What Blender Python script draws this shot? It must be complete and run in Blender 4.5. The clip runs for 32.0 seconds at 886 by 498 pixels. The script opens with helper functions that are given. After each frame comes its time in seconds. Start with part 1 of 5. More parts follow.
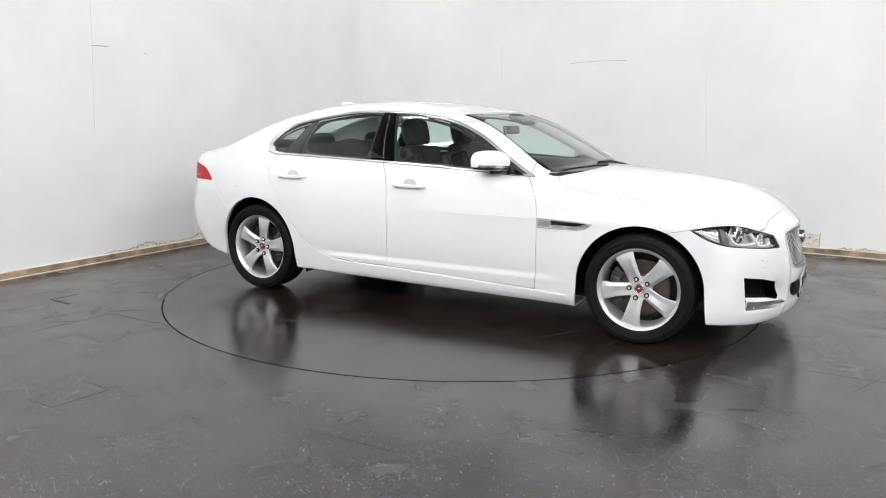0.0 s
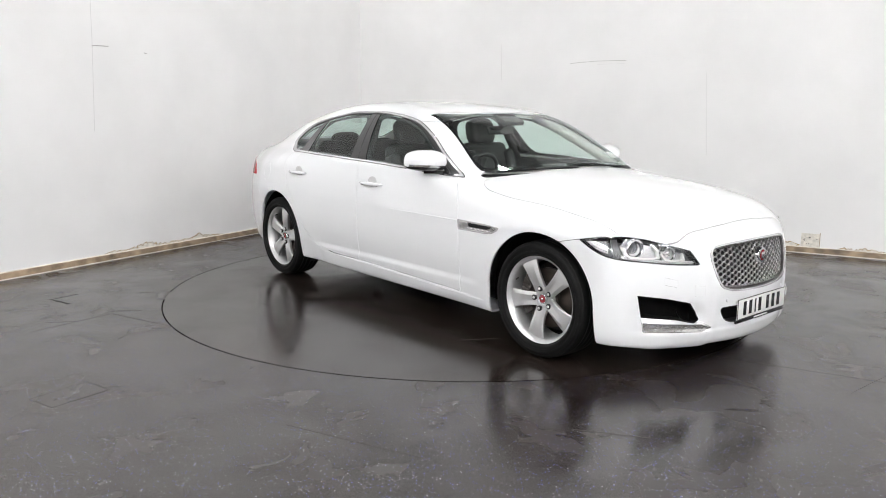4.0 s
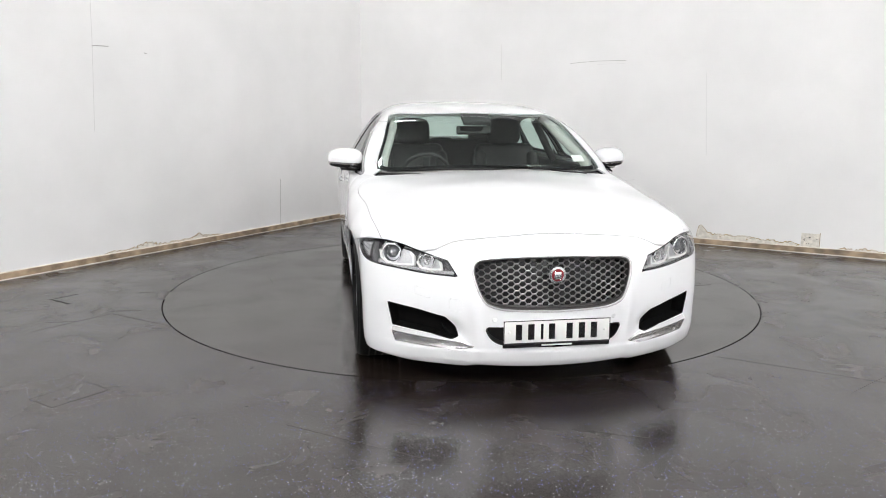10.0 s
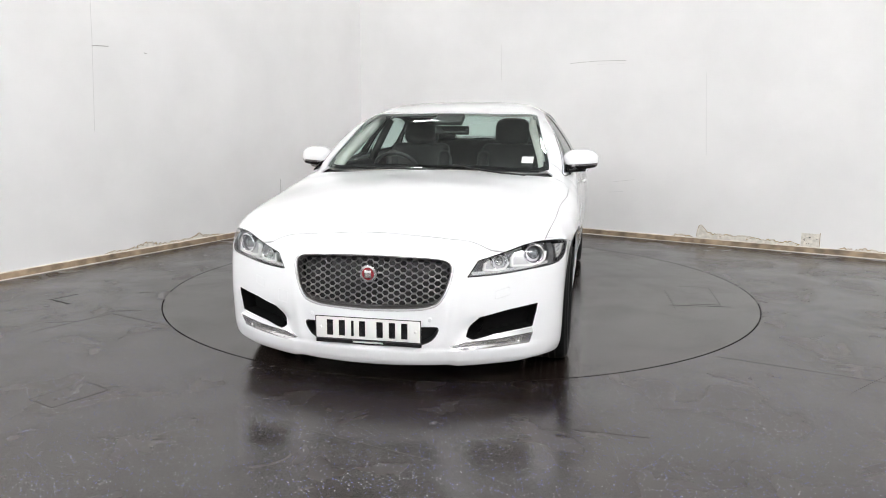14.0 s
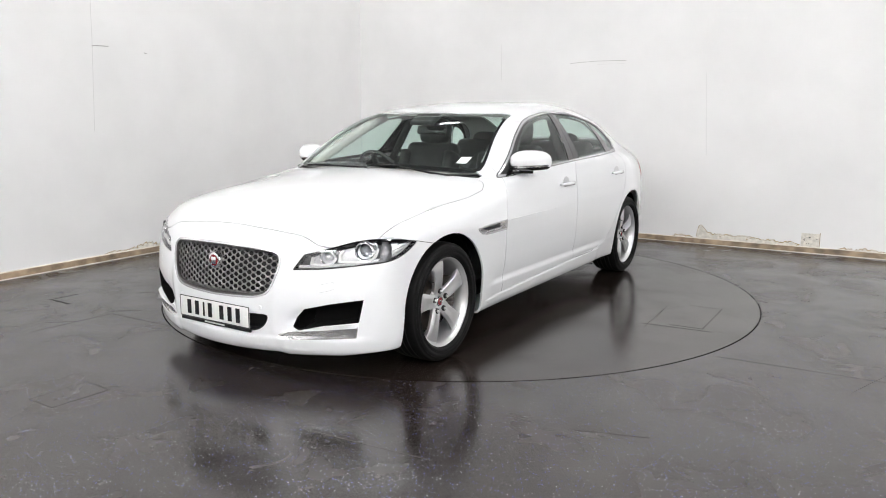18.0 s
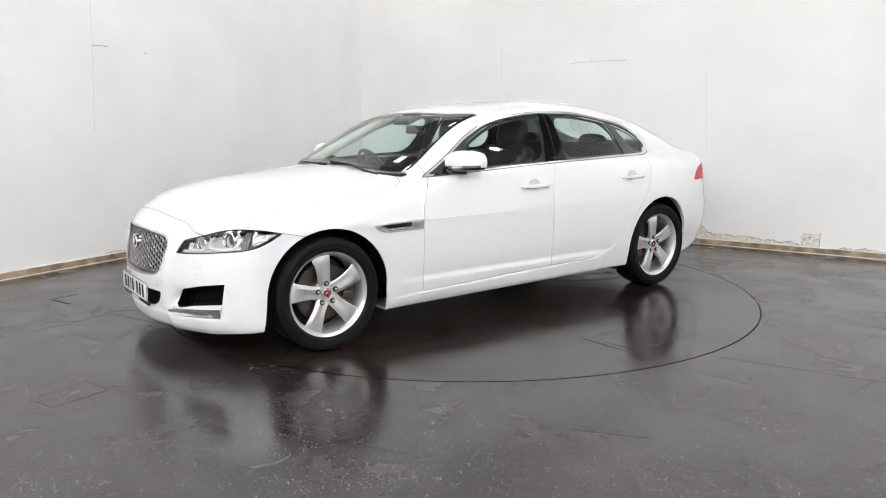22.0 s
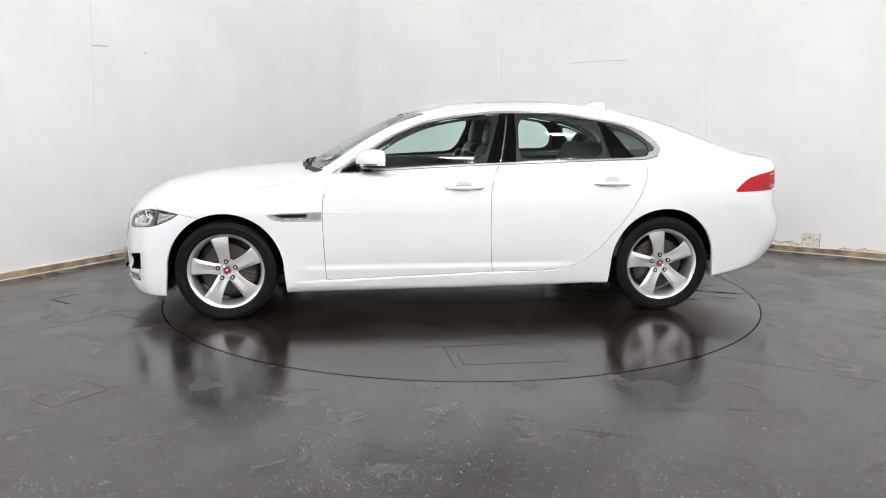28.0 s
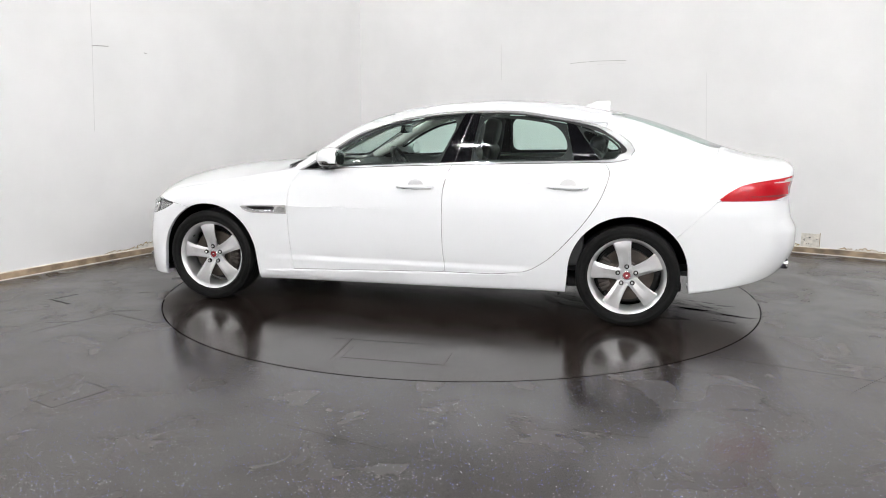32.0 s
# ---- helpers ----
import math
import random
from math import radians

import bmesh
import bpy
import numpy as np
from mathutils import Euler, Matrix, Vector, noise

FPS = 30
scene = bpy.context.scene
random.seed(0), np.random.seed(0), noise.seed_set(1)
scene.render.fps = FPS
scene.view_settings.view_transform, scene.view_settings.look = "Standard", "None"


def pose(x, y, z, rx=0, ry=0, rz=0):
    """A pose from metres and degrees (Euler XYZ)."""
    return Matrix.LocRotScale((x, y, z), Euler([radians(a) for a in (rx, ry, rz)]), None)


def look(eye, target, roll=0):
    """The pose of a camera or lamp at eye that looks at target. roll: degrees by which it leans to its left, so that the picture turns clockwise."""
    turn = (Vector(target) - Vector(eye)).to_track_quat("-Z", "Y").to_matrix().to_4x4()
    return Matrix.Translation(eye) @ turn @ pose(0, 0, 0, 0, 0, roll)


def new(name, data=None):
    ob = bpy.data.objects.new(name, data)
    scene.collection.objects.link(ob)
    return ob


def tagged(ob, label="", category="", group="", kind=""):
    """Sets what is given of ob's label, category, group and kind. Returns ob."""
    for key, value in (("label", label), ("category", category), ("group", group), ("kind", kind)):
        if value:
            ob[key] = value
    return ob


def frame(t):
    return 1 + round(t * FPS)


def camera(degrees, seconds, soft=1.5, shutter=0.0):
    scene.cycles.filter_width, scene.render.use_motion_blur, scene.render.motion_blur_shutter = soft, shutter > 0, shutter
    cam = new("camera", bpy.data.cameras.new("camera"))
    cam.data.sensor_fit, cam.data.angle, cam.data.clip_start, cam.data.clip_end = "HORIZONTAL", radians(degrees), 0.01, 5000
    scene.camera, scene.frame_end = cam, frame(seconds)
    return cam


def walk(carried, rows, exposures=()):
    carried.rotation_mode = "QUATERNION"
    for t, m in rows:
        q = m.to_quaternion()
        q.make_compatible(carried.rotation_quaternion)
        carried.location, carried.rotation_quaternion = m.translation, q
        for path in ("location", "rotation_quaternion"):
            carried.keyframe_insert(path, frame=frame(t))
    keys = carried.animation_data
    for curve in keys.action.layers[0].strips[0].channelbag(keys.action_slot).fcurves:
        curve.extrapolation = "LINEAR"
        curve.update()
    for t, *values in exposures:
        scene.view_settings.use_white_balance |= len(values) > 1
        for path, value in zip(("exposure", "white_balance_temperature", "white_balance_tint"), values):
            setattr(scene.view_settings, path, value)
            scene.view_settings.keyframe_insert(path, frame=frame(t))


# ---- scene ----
# ---------------------------------------------------------------- camera and turntable times
SECONDS = 32.0
EYE = Vector((0.0, -5.886, 1.323))
YAW, PITCH = -1.272, 9.910
cam = camera(61.25, SECONDS, soft=1.0)
AIM = EYE + Vector((math.sin(radians(YAW)) * math.cos(radians(PITCH)), math.cos(radians(YAW)) * math.cos(radians(PITCH)), -math.sin(radians(PITCH))))
walk(cam, [(0.0, look(EYE, AIM, 0.24)), (SECONDS, look(EYE, AIM, 0.24))], exposures=[(0.0, 0.0), (SECONDS, 0.0)])

# ---------------------------------------------------------------- world
world = bpy.data.worlds.new("world")
scene.world = world
world.use_nodes = True
world.node_tree.nodes["Background"].inputs[0].default_value = (0.6, 0.65, 0.7, 1)
world.node_tree.nodes["Background"].inputs[1].default_value = 0.05
LAMP_POWER = 119.0
FILL_POWER = 87.0

# ---------------------------------------------------------------- materials


def node_mat(name, color, rough=0.5, metal=0.0, coat=0.0, vary=0.0, scale=8.0, bump=0.0, bump_scale=60.0, coat_rough=0.03, spec=0.5):
    m = bpy.data.materials.new(name)
    m.use_nodes = True
    nt = m.node_tree
    b = nt.nodes["Principled BSDF"]
    b.inputs["Base Color"].default_value = (*color, 1)
    b.inputs["Roughness"].default_value = rough
    b.inputs["Metallic"].default_value = metal
    b.inputs["Coat Weight"].default_value = coat
    b.inputs["Coat Roughness"].default_value = coat_rough
    b.inputs["Specular IOR Level"].default_value = spec
    if vary or bump:
        tc = nt.nodes.new("ShaderNodeTexCoord")
    if vary:
        n = nt.nodes.new("ShaderNodeTexNoise")
        n.inputs["Scale"].default_value, n.inputs["Detail"].default_value = scale, 6
        nt.links.new(tc.outputs["Object"], n.inputs["Vector"])
        r = nt.nodes.new("ShaderNodeMapRange")
        r.inputs[1].default_value, r.inputs[2].default_value = 0.3, 0.7
        r.inputs[3].default_value, r.inputs[4].default_value = 1 - vary, 1 + vary
        nt.links.new(n.outputs[0], r.inputs[0])
        mx = nt.nodes.new("ShaderNodeMix")
        mx.data_type, mx.blend_type = "RGBA", "MULTIPLY"
        mx.inputs[0].default_value = 1
        mx.inputs[6].default_value = (*color, 1)
        nt.links.new(r.outputs[0], mx.inputs[7])
        nt.links.new(mx.outputs[2], b.inputs["Base Color"])
    if bump:
        n2 = nt.nodes.new("ShaderNodeTexNoise")
        n2.inputs["Scale"].default_value, n2.inputs["Detail"].default_value = bump_scale, 4
        nt.links.new(tc.outputs["Object"], n2.inputs["Vector"])
        bp = nt.nodes.new("ShaderNodeBump")
        bp.inputs["Strength"].default_value, bp.inputs["Distance"].default_value = bump, 0.01
        nt.links.new(n2.outputs[0], bp.inputs["Height"])
        nt.links.new(bp.outputs[0], b.inputs["Normal"])
    return m


def glass_mat(name, tint, rough=0.0, haze=0.0):
    """Thin pane: a tinted see-through sheet with a real mirror gloss by Fresnel."""
    m = bpy.data.materials.new(name)
    m.use_nodes = True
    nt = m.node_tree
    nt.nodes.remove(nt.nodes["Principled BSDF"])
    out = nt.nodes["Material Output"]
    tr = nt.nodes.new("ShaderNodeBsdfTransparent")
    tr.inputs[0].default_value = (*tint, 1)
    gl = nt.nodes.new("ShaderNodeBsdfGlossy")
    gl.inputs["Roughness"].default_value = rough
    lw = nt.nodes.new("ShaderNodeLayerWeight")
    lw.inputs[0].default_value = 0.5
    pw = nt.nodes.new("ShaderNodeMath")
    pw.operation = "POWER"
    pw.inputs[1].default_value = 5.0
    nt.links.new(lw.outputs["Facing"], pw.inputs[0])
    fr = nt.nodes.new("ShaderNodeMath")
    fr.operation = "MULTIPLY_ADD"
    fr.inputs[1].default_value, fr.inputs[2].default_value = 0.88, 0.05
    nt.links.new(pw.outputs[0], fr.inputs[0])
    mix = nt.nodes.new("ShaderNodeMixShader")
    nt.links.new(fr.outputs[0], mix.inputs[0])
    nt.links.new(tr.outputs[0], mix.inputs[1])
    nt.links.new(gl.outputs[0], mix.inputs[2])
    # a thin pale veil mixed in, painting haze and glare on the glass
    veil = nt.nodes.new("ShaderNodeMixShader")
    veil.inputs[0].default_value = haze
    grey = nt.nodes.new("ShaderNodeBsdfDiffuse")
    grey.inputs[0].default_value = (0.75, 0.78, 0.76, 1)
    nt.links.new(mix.outputs[0], veil.inputs[1])
    nt.links.new(grey.outputs[0], veil.inputs[2])
    nt.links.new(veil.outputs[0], out.inputs[0])
    return m


def glow_mat(name, color, strength):
    m = bpy.data.materials.new(name)
    m.use_nodes = True
    nt = m.node_tree
    nt.nodes.remove(nt.nodes["Principled BSDF"])
    e = nt.nodes.new("ShaderNodeEmission")
    e.inputs[0].default_value, e.inputs[1].default_value = (*color, 1), strength
    nt.links.new(e.outputs[0], nt.nodes["Material Output"].inputs[0])
    return m


def floor_mat(name, flecks):
    """Dark safety vinyl: brown-grey base, fine blue and white flecks, a worn wet-looking gloss in patches."""
    m = bpy.data.materials.new(name)
    m.use_nodes = True
    nt = m.node_tree
    L, N = nt.links.new, nt.nodes.new
    b = nt.nodes["Principled BSDF"]
    tc = N("ShaderNodeTexCoord")
    big = N("ShaderNodeTexNoise")
    big.inputs["Scale"].default_value, big.inputs["Detail"].default_value, big.inputs["Roughness"].default_value = 1.3, 7, 0.6
    L(tc.outputs["Object"], big.inputs["Vector"])
    ramp = N("ShaderNodeValToRGB")
    ramp.color_ramp.elements[0].position, ramp.color_ramp.elements[1].position = 0.3, 0.72
    ramp.color_ramp.elements[0].color, ramp.color_ramp.elements[1].color = (0.011, 0.0076, 0.0062, 1), (0.024, 0.0176, 0.0148, 1)
    L(big.outputs[0], ramp.inputs[0])
    grain = N("ShaderNodeTexNoise")
    grain.inputs["Scale"].default_value, grain.inputs["Detail"].default_value = 420, 2
    L(tc.outputs["Object"], grain.inputs["Vector"])
    gm = N("ShaderNodeMapRange")
    gm.inputs[1].default_value, gm.inputs[2].default_value, gm.inputs[3].default_value, gm.inputs[4].default_value = 0.3, 0.7, 0.75, 1.25
    L(grain.outputs[0], gm.inputs[0])
    mul = N("ShaderNodeMix")
    mul.data_type, mul.blend_type = "RGBA", "MULTIPLY"
    mul.inputs[0].default_value = 1
    L(ramp.outputs[0], mul.inputs[6])
    L(gm.outputs[0], mul.inputs[7])
    last = mul.outputs[2]
    for sc, cut, col in ((80, 0.18, (0.18, 0.21, 0.62, 1)), (66, 0.155, (0.60, 0.62, 0.68, 1))) if flecks else ():
        v = N("ShaderNodeTexVoronoi")
        v.inputs["Scale"].default_value = sc
        L(tc.outputs["Object"], v.inputs["Vector"])
        lt = N("ShaderNodeMath")
        lt.operation = "LESS_THAN"
        lt.inputs[1].default_value = cut
        L(v.outputs["Distance"], lt.inputs[0])
        pick = N("ShaderNodeSeparateColor")
        L(v.outputs["Color"], pick.inputs[0])
        some = N("ShaderNodeMath")
        some.operation = "GREATER_THAN"
        some.inputs[1].default_value = 0.62
        L(pick.outputs[0], some.inputs[0])
        both = N("ShaderNodeMath")
        both.operation = "MULTIPLY"
        L(lt.outputs[0], both.inputs[0])
        L(some.outputs[0], both.inputs[1])
        mx = N("ShaderNodeMix")
        mx.data_type = "RGBA"
        mx.inputs[7].default_value = col
        L(both.outputs[0], mx.inputs[0])
        L(last, mx.inputs[6])
        last = mx.outputs[2]
    L(last, b.inputs["Base Color"])
    streaky = N("ShaderNodeTexNoise")
    streaky.inputs["Scale"].default_value, streaky.inputs["Detail"].default_value, streaky.inputs["Distortion"].default_value = 2.6, 8, 0.6
    L(tc.outputs["Object"], streaky.inputs["Vector"])
    rr = N("ShaderNodeMapRange")
    rr.inputs[1].default_value, rr.inputs[2].default_value, rr.inputs[3].default_value, rr.inputs[4].default_value = 0.35, 0.68, *((0.17, 0.31) if flecks else (0.13, 0.25))
    L(streaky.outputs[0], rr.inputs[0])
    L(rr.outputs[0], b.inputs["Roughness"])
    b.inputs["Specular IOR Level"].default_value = 0.95
    fine = N("ShaderNodeTexNoise")
    fine.inputs["Scale"].default_value, fine.inputs["Detail"].default_value = 16, 5
    L(tc.outputs["Object"], fine.inputs["Vector"])
    bp = N("ShaderNodeBump")
    bp.inputs["Strength"].default_value, bp.inputs["Distance"].default_value = 0.08, 0.004
    L(fine.outputs[0], bp.inputs["Height"])
    L(bp.outputs[0], b.inputs["Normal"])
    return m


WHITE = node_mat("white_paint", (0.79, 0.80, 0.815), 0.38, coat=1.0, coat_rough=0.06)
BLACK = node_mat("black_plastic", (0.008, 0.008, 0.009), 0.5, vary=0.15, scale=30)
GLOSS_BLACK = node_mat("gloss_black", (0.004, 0.004, 0.005), 0.07, coat=0.5)
RUBBER = node_mat("tyre_rubber", (0.006, 0.006, 0.006), 0.58, vary=0.25, scale=14, bump=0.12, bump_scale=120, spec=0.15)
ALLOY = node_mat("silver_alloy", (0.66, 0.66, 0.665), 0.34, metal=0.78, coat=0.25, vary=0.04, scale=20)
DARK_METAL = node_mat("dark_metal", (0.07, 0.06, 0.055), 0.55, metal=0.6, vary=0.3, scale=25)
STEEL = node_mat("brake_steel", (0.10, 0.085, 0.074), 0.42, metal=0.9, vary=0.2, scale=18)
CHROME = node_mat("chrome", (0.78, 0.78, 0.79), 0.12, metal=1.0)
SATIN = node_mat("satin_chrome", (0.66, 0.655, 0.65), 0.25, metal=0.85)
RED_CAP = node_mat("red_enamel", (0.24, 0.02, 0.028), 0.25, coat=0.6)
RED_LENS = node_mat("red_lens", (0.42, 0.003, 0.010), 0.25, coat=0.12, spec=0.15)
WHITE_LENS = node_mat("pale_lens", (0.55, 0.42, 0.42), 0.1, coat=1.0)
GLASS = glass_mat("tinted_green_glass", (0.83, 0.95, 0.905), haze=0.007)
SCREEN = glass_mat("windscreen_glass", (0.83, 0.94, 0.895), haze=0.022)
LENS = glass_mat("clear_lens", (0.93, 0.94, 0.95), rough=0.09)
LEATHER = node_mat("black_leather", (0.017, 0.017, 0.018), 0.42, vary=0.2, scale=12, bump=0.1, bump_scale=200)
TRIM_DARK = node_mat("dark_cabin_plastic", (0.032, 0.033, 0.034), 0.6, vary=0.15, scale=10)
HEADLINER = node_mat("pale_headliner", (0.60, 0.60, 0.57), 0.9, vary=0.05, scale=20)
PLATE_WHITE = node_mat("plate_white", (0.78, 0.78, 0.76), 0.3, coat=0.5)
PAPER = node_mat("paper_white", (0.7, 0.75, 0.73), 0.6)
WALL = node_mat("white_wall_paint", (0.86, 0.857, 0.855), 0.75, vary=0.035, scale=1.6, bump=0.10, bump_scale=9)
CEIL = node_mat("ceiling_paint", (0.035, 0.035, 0.037), 0.85, vary=0.1, scale=2)
SKIRT = node_mat("worn_timber", (0.30, 0.225, 0.15), 0.55, vary=0.55, scale=9, bump=0.2, bump_scale=40)
SKIRT_LIP = node_mat("pale_lip", (0.66, 0.62, 0.56), 0.5, vary=0.25, scale=6)
CREAM = node_mat("cream_paint", (0.74, 0.69, 0.60), 0.6, vary=0.22, scale=7)
FLOOR = floor_mat("speckled_vinyl", True)
TABLE = floor_mat("turntable_vinyl", False)
SEAM = node_mat("dark_seam", (0.012, 0.011, 0.010), 0.6)
FAINT_SEAM = node_mat("faint_seam", (0.024, 0.021, 0.020), 0.4)
LINER = node_mat("arch_felt", (0.004, 0.004, 0.004), 0.95, spec=0.1)
LAMP = glow_mat("lamp_panel", (0.998, 0.990, 0.988), LAMP_POWER)
FILL = glow_mat("fill_panel", (0.998, 0.990, 0.988), FILL_POWER)
LAMP_FRAME = node_mat("lamp_frame", (0.7, 0.7, 0.7), 0.4, metal=0.5)

# ---------------------------------------------------------------- mesh helpers


def mesh_ob(name, verts, faces, material, parent=None, label="", smooth=True, normals=None):
    me = bpy.data.meshes.new(name)
    me.from_pydata([tuple(v) for v in verts], [], [tuple(f) for f in faces])
    if material:
        me.materials.append(material)
    if smooth:
        me.polygons.foreach_set("use_smooth", [True] * len(me.polygons))
    me.update()
    if normals is not None:
        me.normals_split_custom_set_from_vertices([tuple(n) for n in normals])
    ob = new(name, me)
    if parent:
        ob.parent = parent
    if label:
        ob["label"] = label
    return ob


def part(name, bm, material, parent, label="", smooth=True):
    """Links a bmesh as one mesh object under a thing or a part."""
    me = bpy.data.meshes.new(name)
    bm.to_mesh(me)
    bm.free()
    me.materials.append(material)
    if smooth:
        me.polygons.foreach_set("use_smooth", [True] * len(me.polygons))
    ob = new(name, me)
    ob.parent = parent
    if label:
        ob["label"] = label
    return ob


def sharp_part(name, bm, material, parent, label="", angle=32):
    """A part with smooth faces and sharp edges where faces meet at more than the angle."""
    bm.normal_update()
    for e in bm.edges:
        if len(e.link_faces) == 2 and e.calc_face_angle(0) > radians(angle):
            e.smooth = False
    return part(name, bm, material, parent, label)


def box_bm(sx, sy, sz, m=None, bevel=0.0, seg=2):
    bm = bmesh.new()
    bmesh.ops.create_cube(bm, size=1)
    bmesh.ops.transform(bm, matrix=Matrix.Diagonal((sx, sy, sz, 1)), verts=bm.verts)
    if bevel:
        bmesh.ops.bevel(bm, geom=list(bm.edges), offset=bevel, segments=seg, profile=0.5, affect="EDGES")
    if m is not None:
        bmesh.ops.transform(bm, matrix=m, verts=bm.verts)
    return bm


def lathe_bm(profile, n=64, close=False, axis="y"):
    """Turns (radius, along) pairs round the y axis."""
    bm = bmesh.new()
    rings = []
    for r, a in profile:
        rings.append([bm.verts.new((r * math.cos(2 * math.pi * i / n), a, r * math.sin(2 * math.pi * i / n))) for i in range(n)])
    pairs = list(zip(rings, rings[1:])) + ([(rings[-1], rings[0])] if close else [])
    for p, q in pairs:
        for i in range(n):
            bm.faces.new((p[i], p[(i + 1) % n], q[(i + 1) % n], q[i]))
    bmesh.ops.recalc_face_normals(bm, faces=bm.faces)
    return bm


def add_bm(bm, other):
    """Joins another bmesh into bm."""
    me = bpy.data.meshes.new("tmp")
    other.to_mesh(me)
    other.free()
    bm.from_mesh(me)
    bpy.data.meshes.remove(me)
    return bm


def prism_bm(outline, z0, z1):
    """An upright prism over an outline of (x, y)."""
    bm = bmesh.new()
    a = [bm.verts.new((x, y, z0)) for x, y in outline]
    b = [bm.verts.new((x, y, z1)) for x, y in outline]
    n = len(outline)
    bm.faces.new(b)
    bm.faces.new(a[::-1])
    for i in range(n):
        bm.faces.new((a[i], a[(i + 1) % n], b[(i + 1) % n], b[i]))
    bmesh.ops.recalc_face_normals(bm, faces=bm.faces)
    return bm


def tube_bm(points, r, n=10, caps=True):
    """A round bar through points; r may be one radius or one for each point."""
    bm = bmesh.new()
    pts = [Vector(p) for p in points]
    rs = [r] * len(pts) if not hasattr(r, "__len__") else r
    rings = []
    up = Vector((0.13, 0.21, 1)).normalized()
    for i, p in enumerate(pts):
        d = (pts[min(i + 1, len(pts) - 1)] - pts[max(i - 1, 0)]).normalized()
        s = d.cross(up).normalized()
        u = s.cross(d)
        rings.append([bm.verts.new(p + (s * math.cos(2 * math.pi * k / n) + u * math.sin(2 * math.pi * k / n)) * rs[i]) for k in range(n)])
    for p, q in zip(rings, rings[1:]):
        for k in range(n):
            bm.faces.new((p[k], p[(k + 1) % n], q[(k + 1) % n], q[k]))
    if caps:
        bm.faces.new(rings[0][::-1])
        bm.faces.new(rings[-1])
    bmesh.ops.recalc_face_normals(bm, faces=bm.faces)
    return bm


# ---------------------------------------------------------------- the room
CORNER = Vector((-1.357, 4.505))
ALONG_LEFT = Vector((-0.4708, -0.8822))
ALONG_RIGHT = Vector((0.8604, -0.5097))
LONG, WIDE, TALL = 13.0, 11.0, 4.6
P_BACK, P_LEFT, P_RIGHT = CORNER, CORNER + ALONG_LEFT * LONG, CORNER + ALONG_RIGHT * WIDE
P_NEAR = P_LEFT + ALONG_RIGHT * WIDE
ROOM = [P_BACK, P_LEFT, P_NEAR, P_RIGHT]
TABLE_R = 2.239


def inside_room(p):
    for i in range(4):
        a, b = ROOM[i], ROOM[(i + 1) % 4]
        if (b - a).cross(p - a) < -1e-6:
            return False
    return True


def room_edge(angle):
    """Where a ray from the turntable's axis meets the room's outline."""
    d = Vector((math.cos(angle), math.sin(angle)))
    best = 1e9
    for i in range(4):
        a, b = ROOM[i], ROOM[(i + 1) % 4]
        e = b - a
        den = d.cross(e)
        if abs(den) > 1e-9:
            t, s = a.cross(e) / den, a.cross(d) / den
            if t > 0 and -1e-4 <= s <= 1 + 1e-4:
                best = min(best, t)
    return d * best


def build_floor():
    angles = sorted([2 * math.pi * i / 160 for i in range(160)] + [math.atan2(p.y, p.x) % (2 * math.pi) for p in ROOM])
    verts, faces = [], []
    for a in angles:
        o = room_edge(a) * 1.02
        r = TABLE_R + 0.008
        verts += [(r * math.cos(a), r * math.sin(a), -0.05), (r * math.cos(a), r * math.sin(a), -0.001), ((r + 0.002) * math.cos(a), (r + 0.002) * math.sin(a), 0), (o.x, o.y, 0)]
    n = len(angles)
    for i in range(n):
        a, b = 4 * i, 4 * ((i + 1) % n)
        for k in range(3):
            faces.append((a + k, a + k + 1, b + k + 1, b + k))
    ob = mesh_ob("floor", verts, faces, FLOOR, smooth=False)
    tagged(ob, "dark brown-grey speckled vinyl floor, glossy and scuffed", "floor", kind="structure")
    pit = lathe_bm([(0.001, 0), (TABLE_R + 0.3, 0)], 64)
    bmesh.ops.transform(pit, matrix=Matrix.Translation((0, 0, -0.055)) @ Matrix.Rotation(radians(90), 4, "X"), verts=pit.verts)
    part("turntable_pit", pit, SEAM, ob, "dark gap round the turntable")
    return ob


def build_walls():
    names = (("wall_west", P_LEFT, P_BACK), ("wall_north", P_BACK, P_RIGHT), ("wall_east", P_RIGHT, P_NEAR), ("wall_south", P_NEAR, P_LEFT))
    for name, a, b in names:
        d = (b - a).normalized()
        nrm = Vector((-d.y, d.x))
        a2, b2 = a - d * 0.0, b + d * 0.15
        w = tagged(part(name, prism_bm([a2, b2, b2 + nrm * 0.15, a2 + nrm * 0.15], -0.06, TALL), WALL, None, smooth=False),
                   "white painted wall, slightly stained near the floor", "wall", kind="structure")
    mid = sum(ROOM, Vector((0, 0))) / 4
    ceiling = part("ceiling", prism_bm([mid + (p - mid) * 1.03 for p in ROOM], TALL, TALL + 0.12), CEIL, None, smooth=False)
    tagged(ceiling, "plain dark ceiling above the studio", "ceiling", kind="structure")


floor = build_floor()
build_walls()


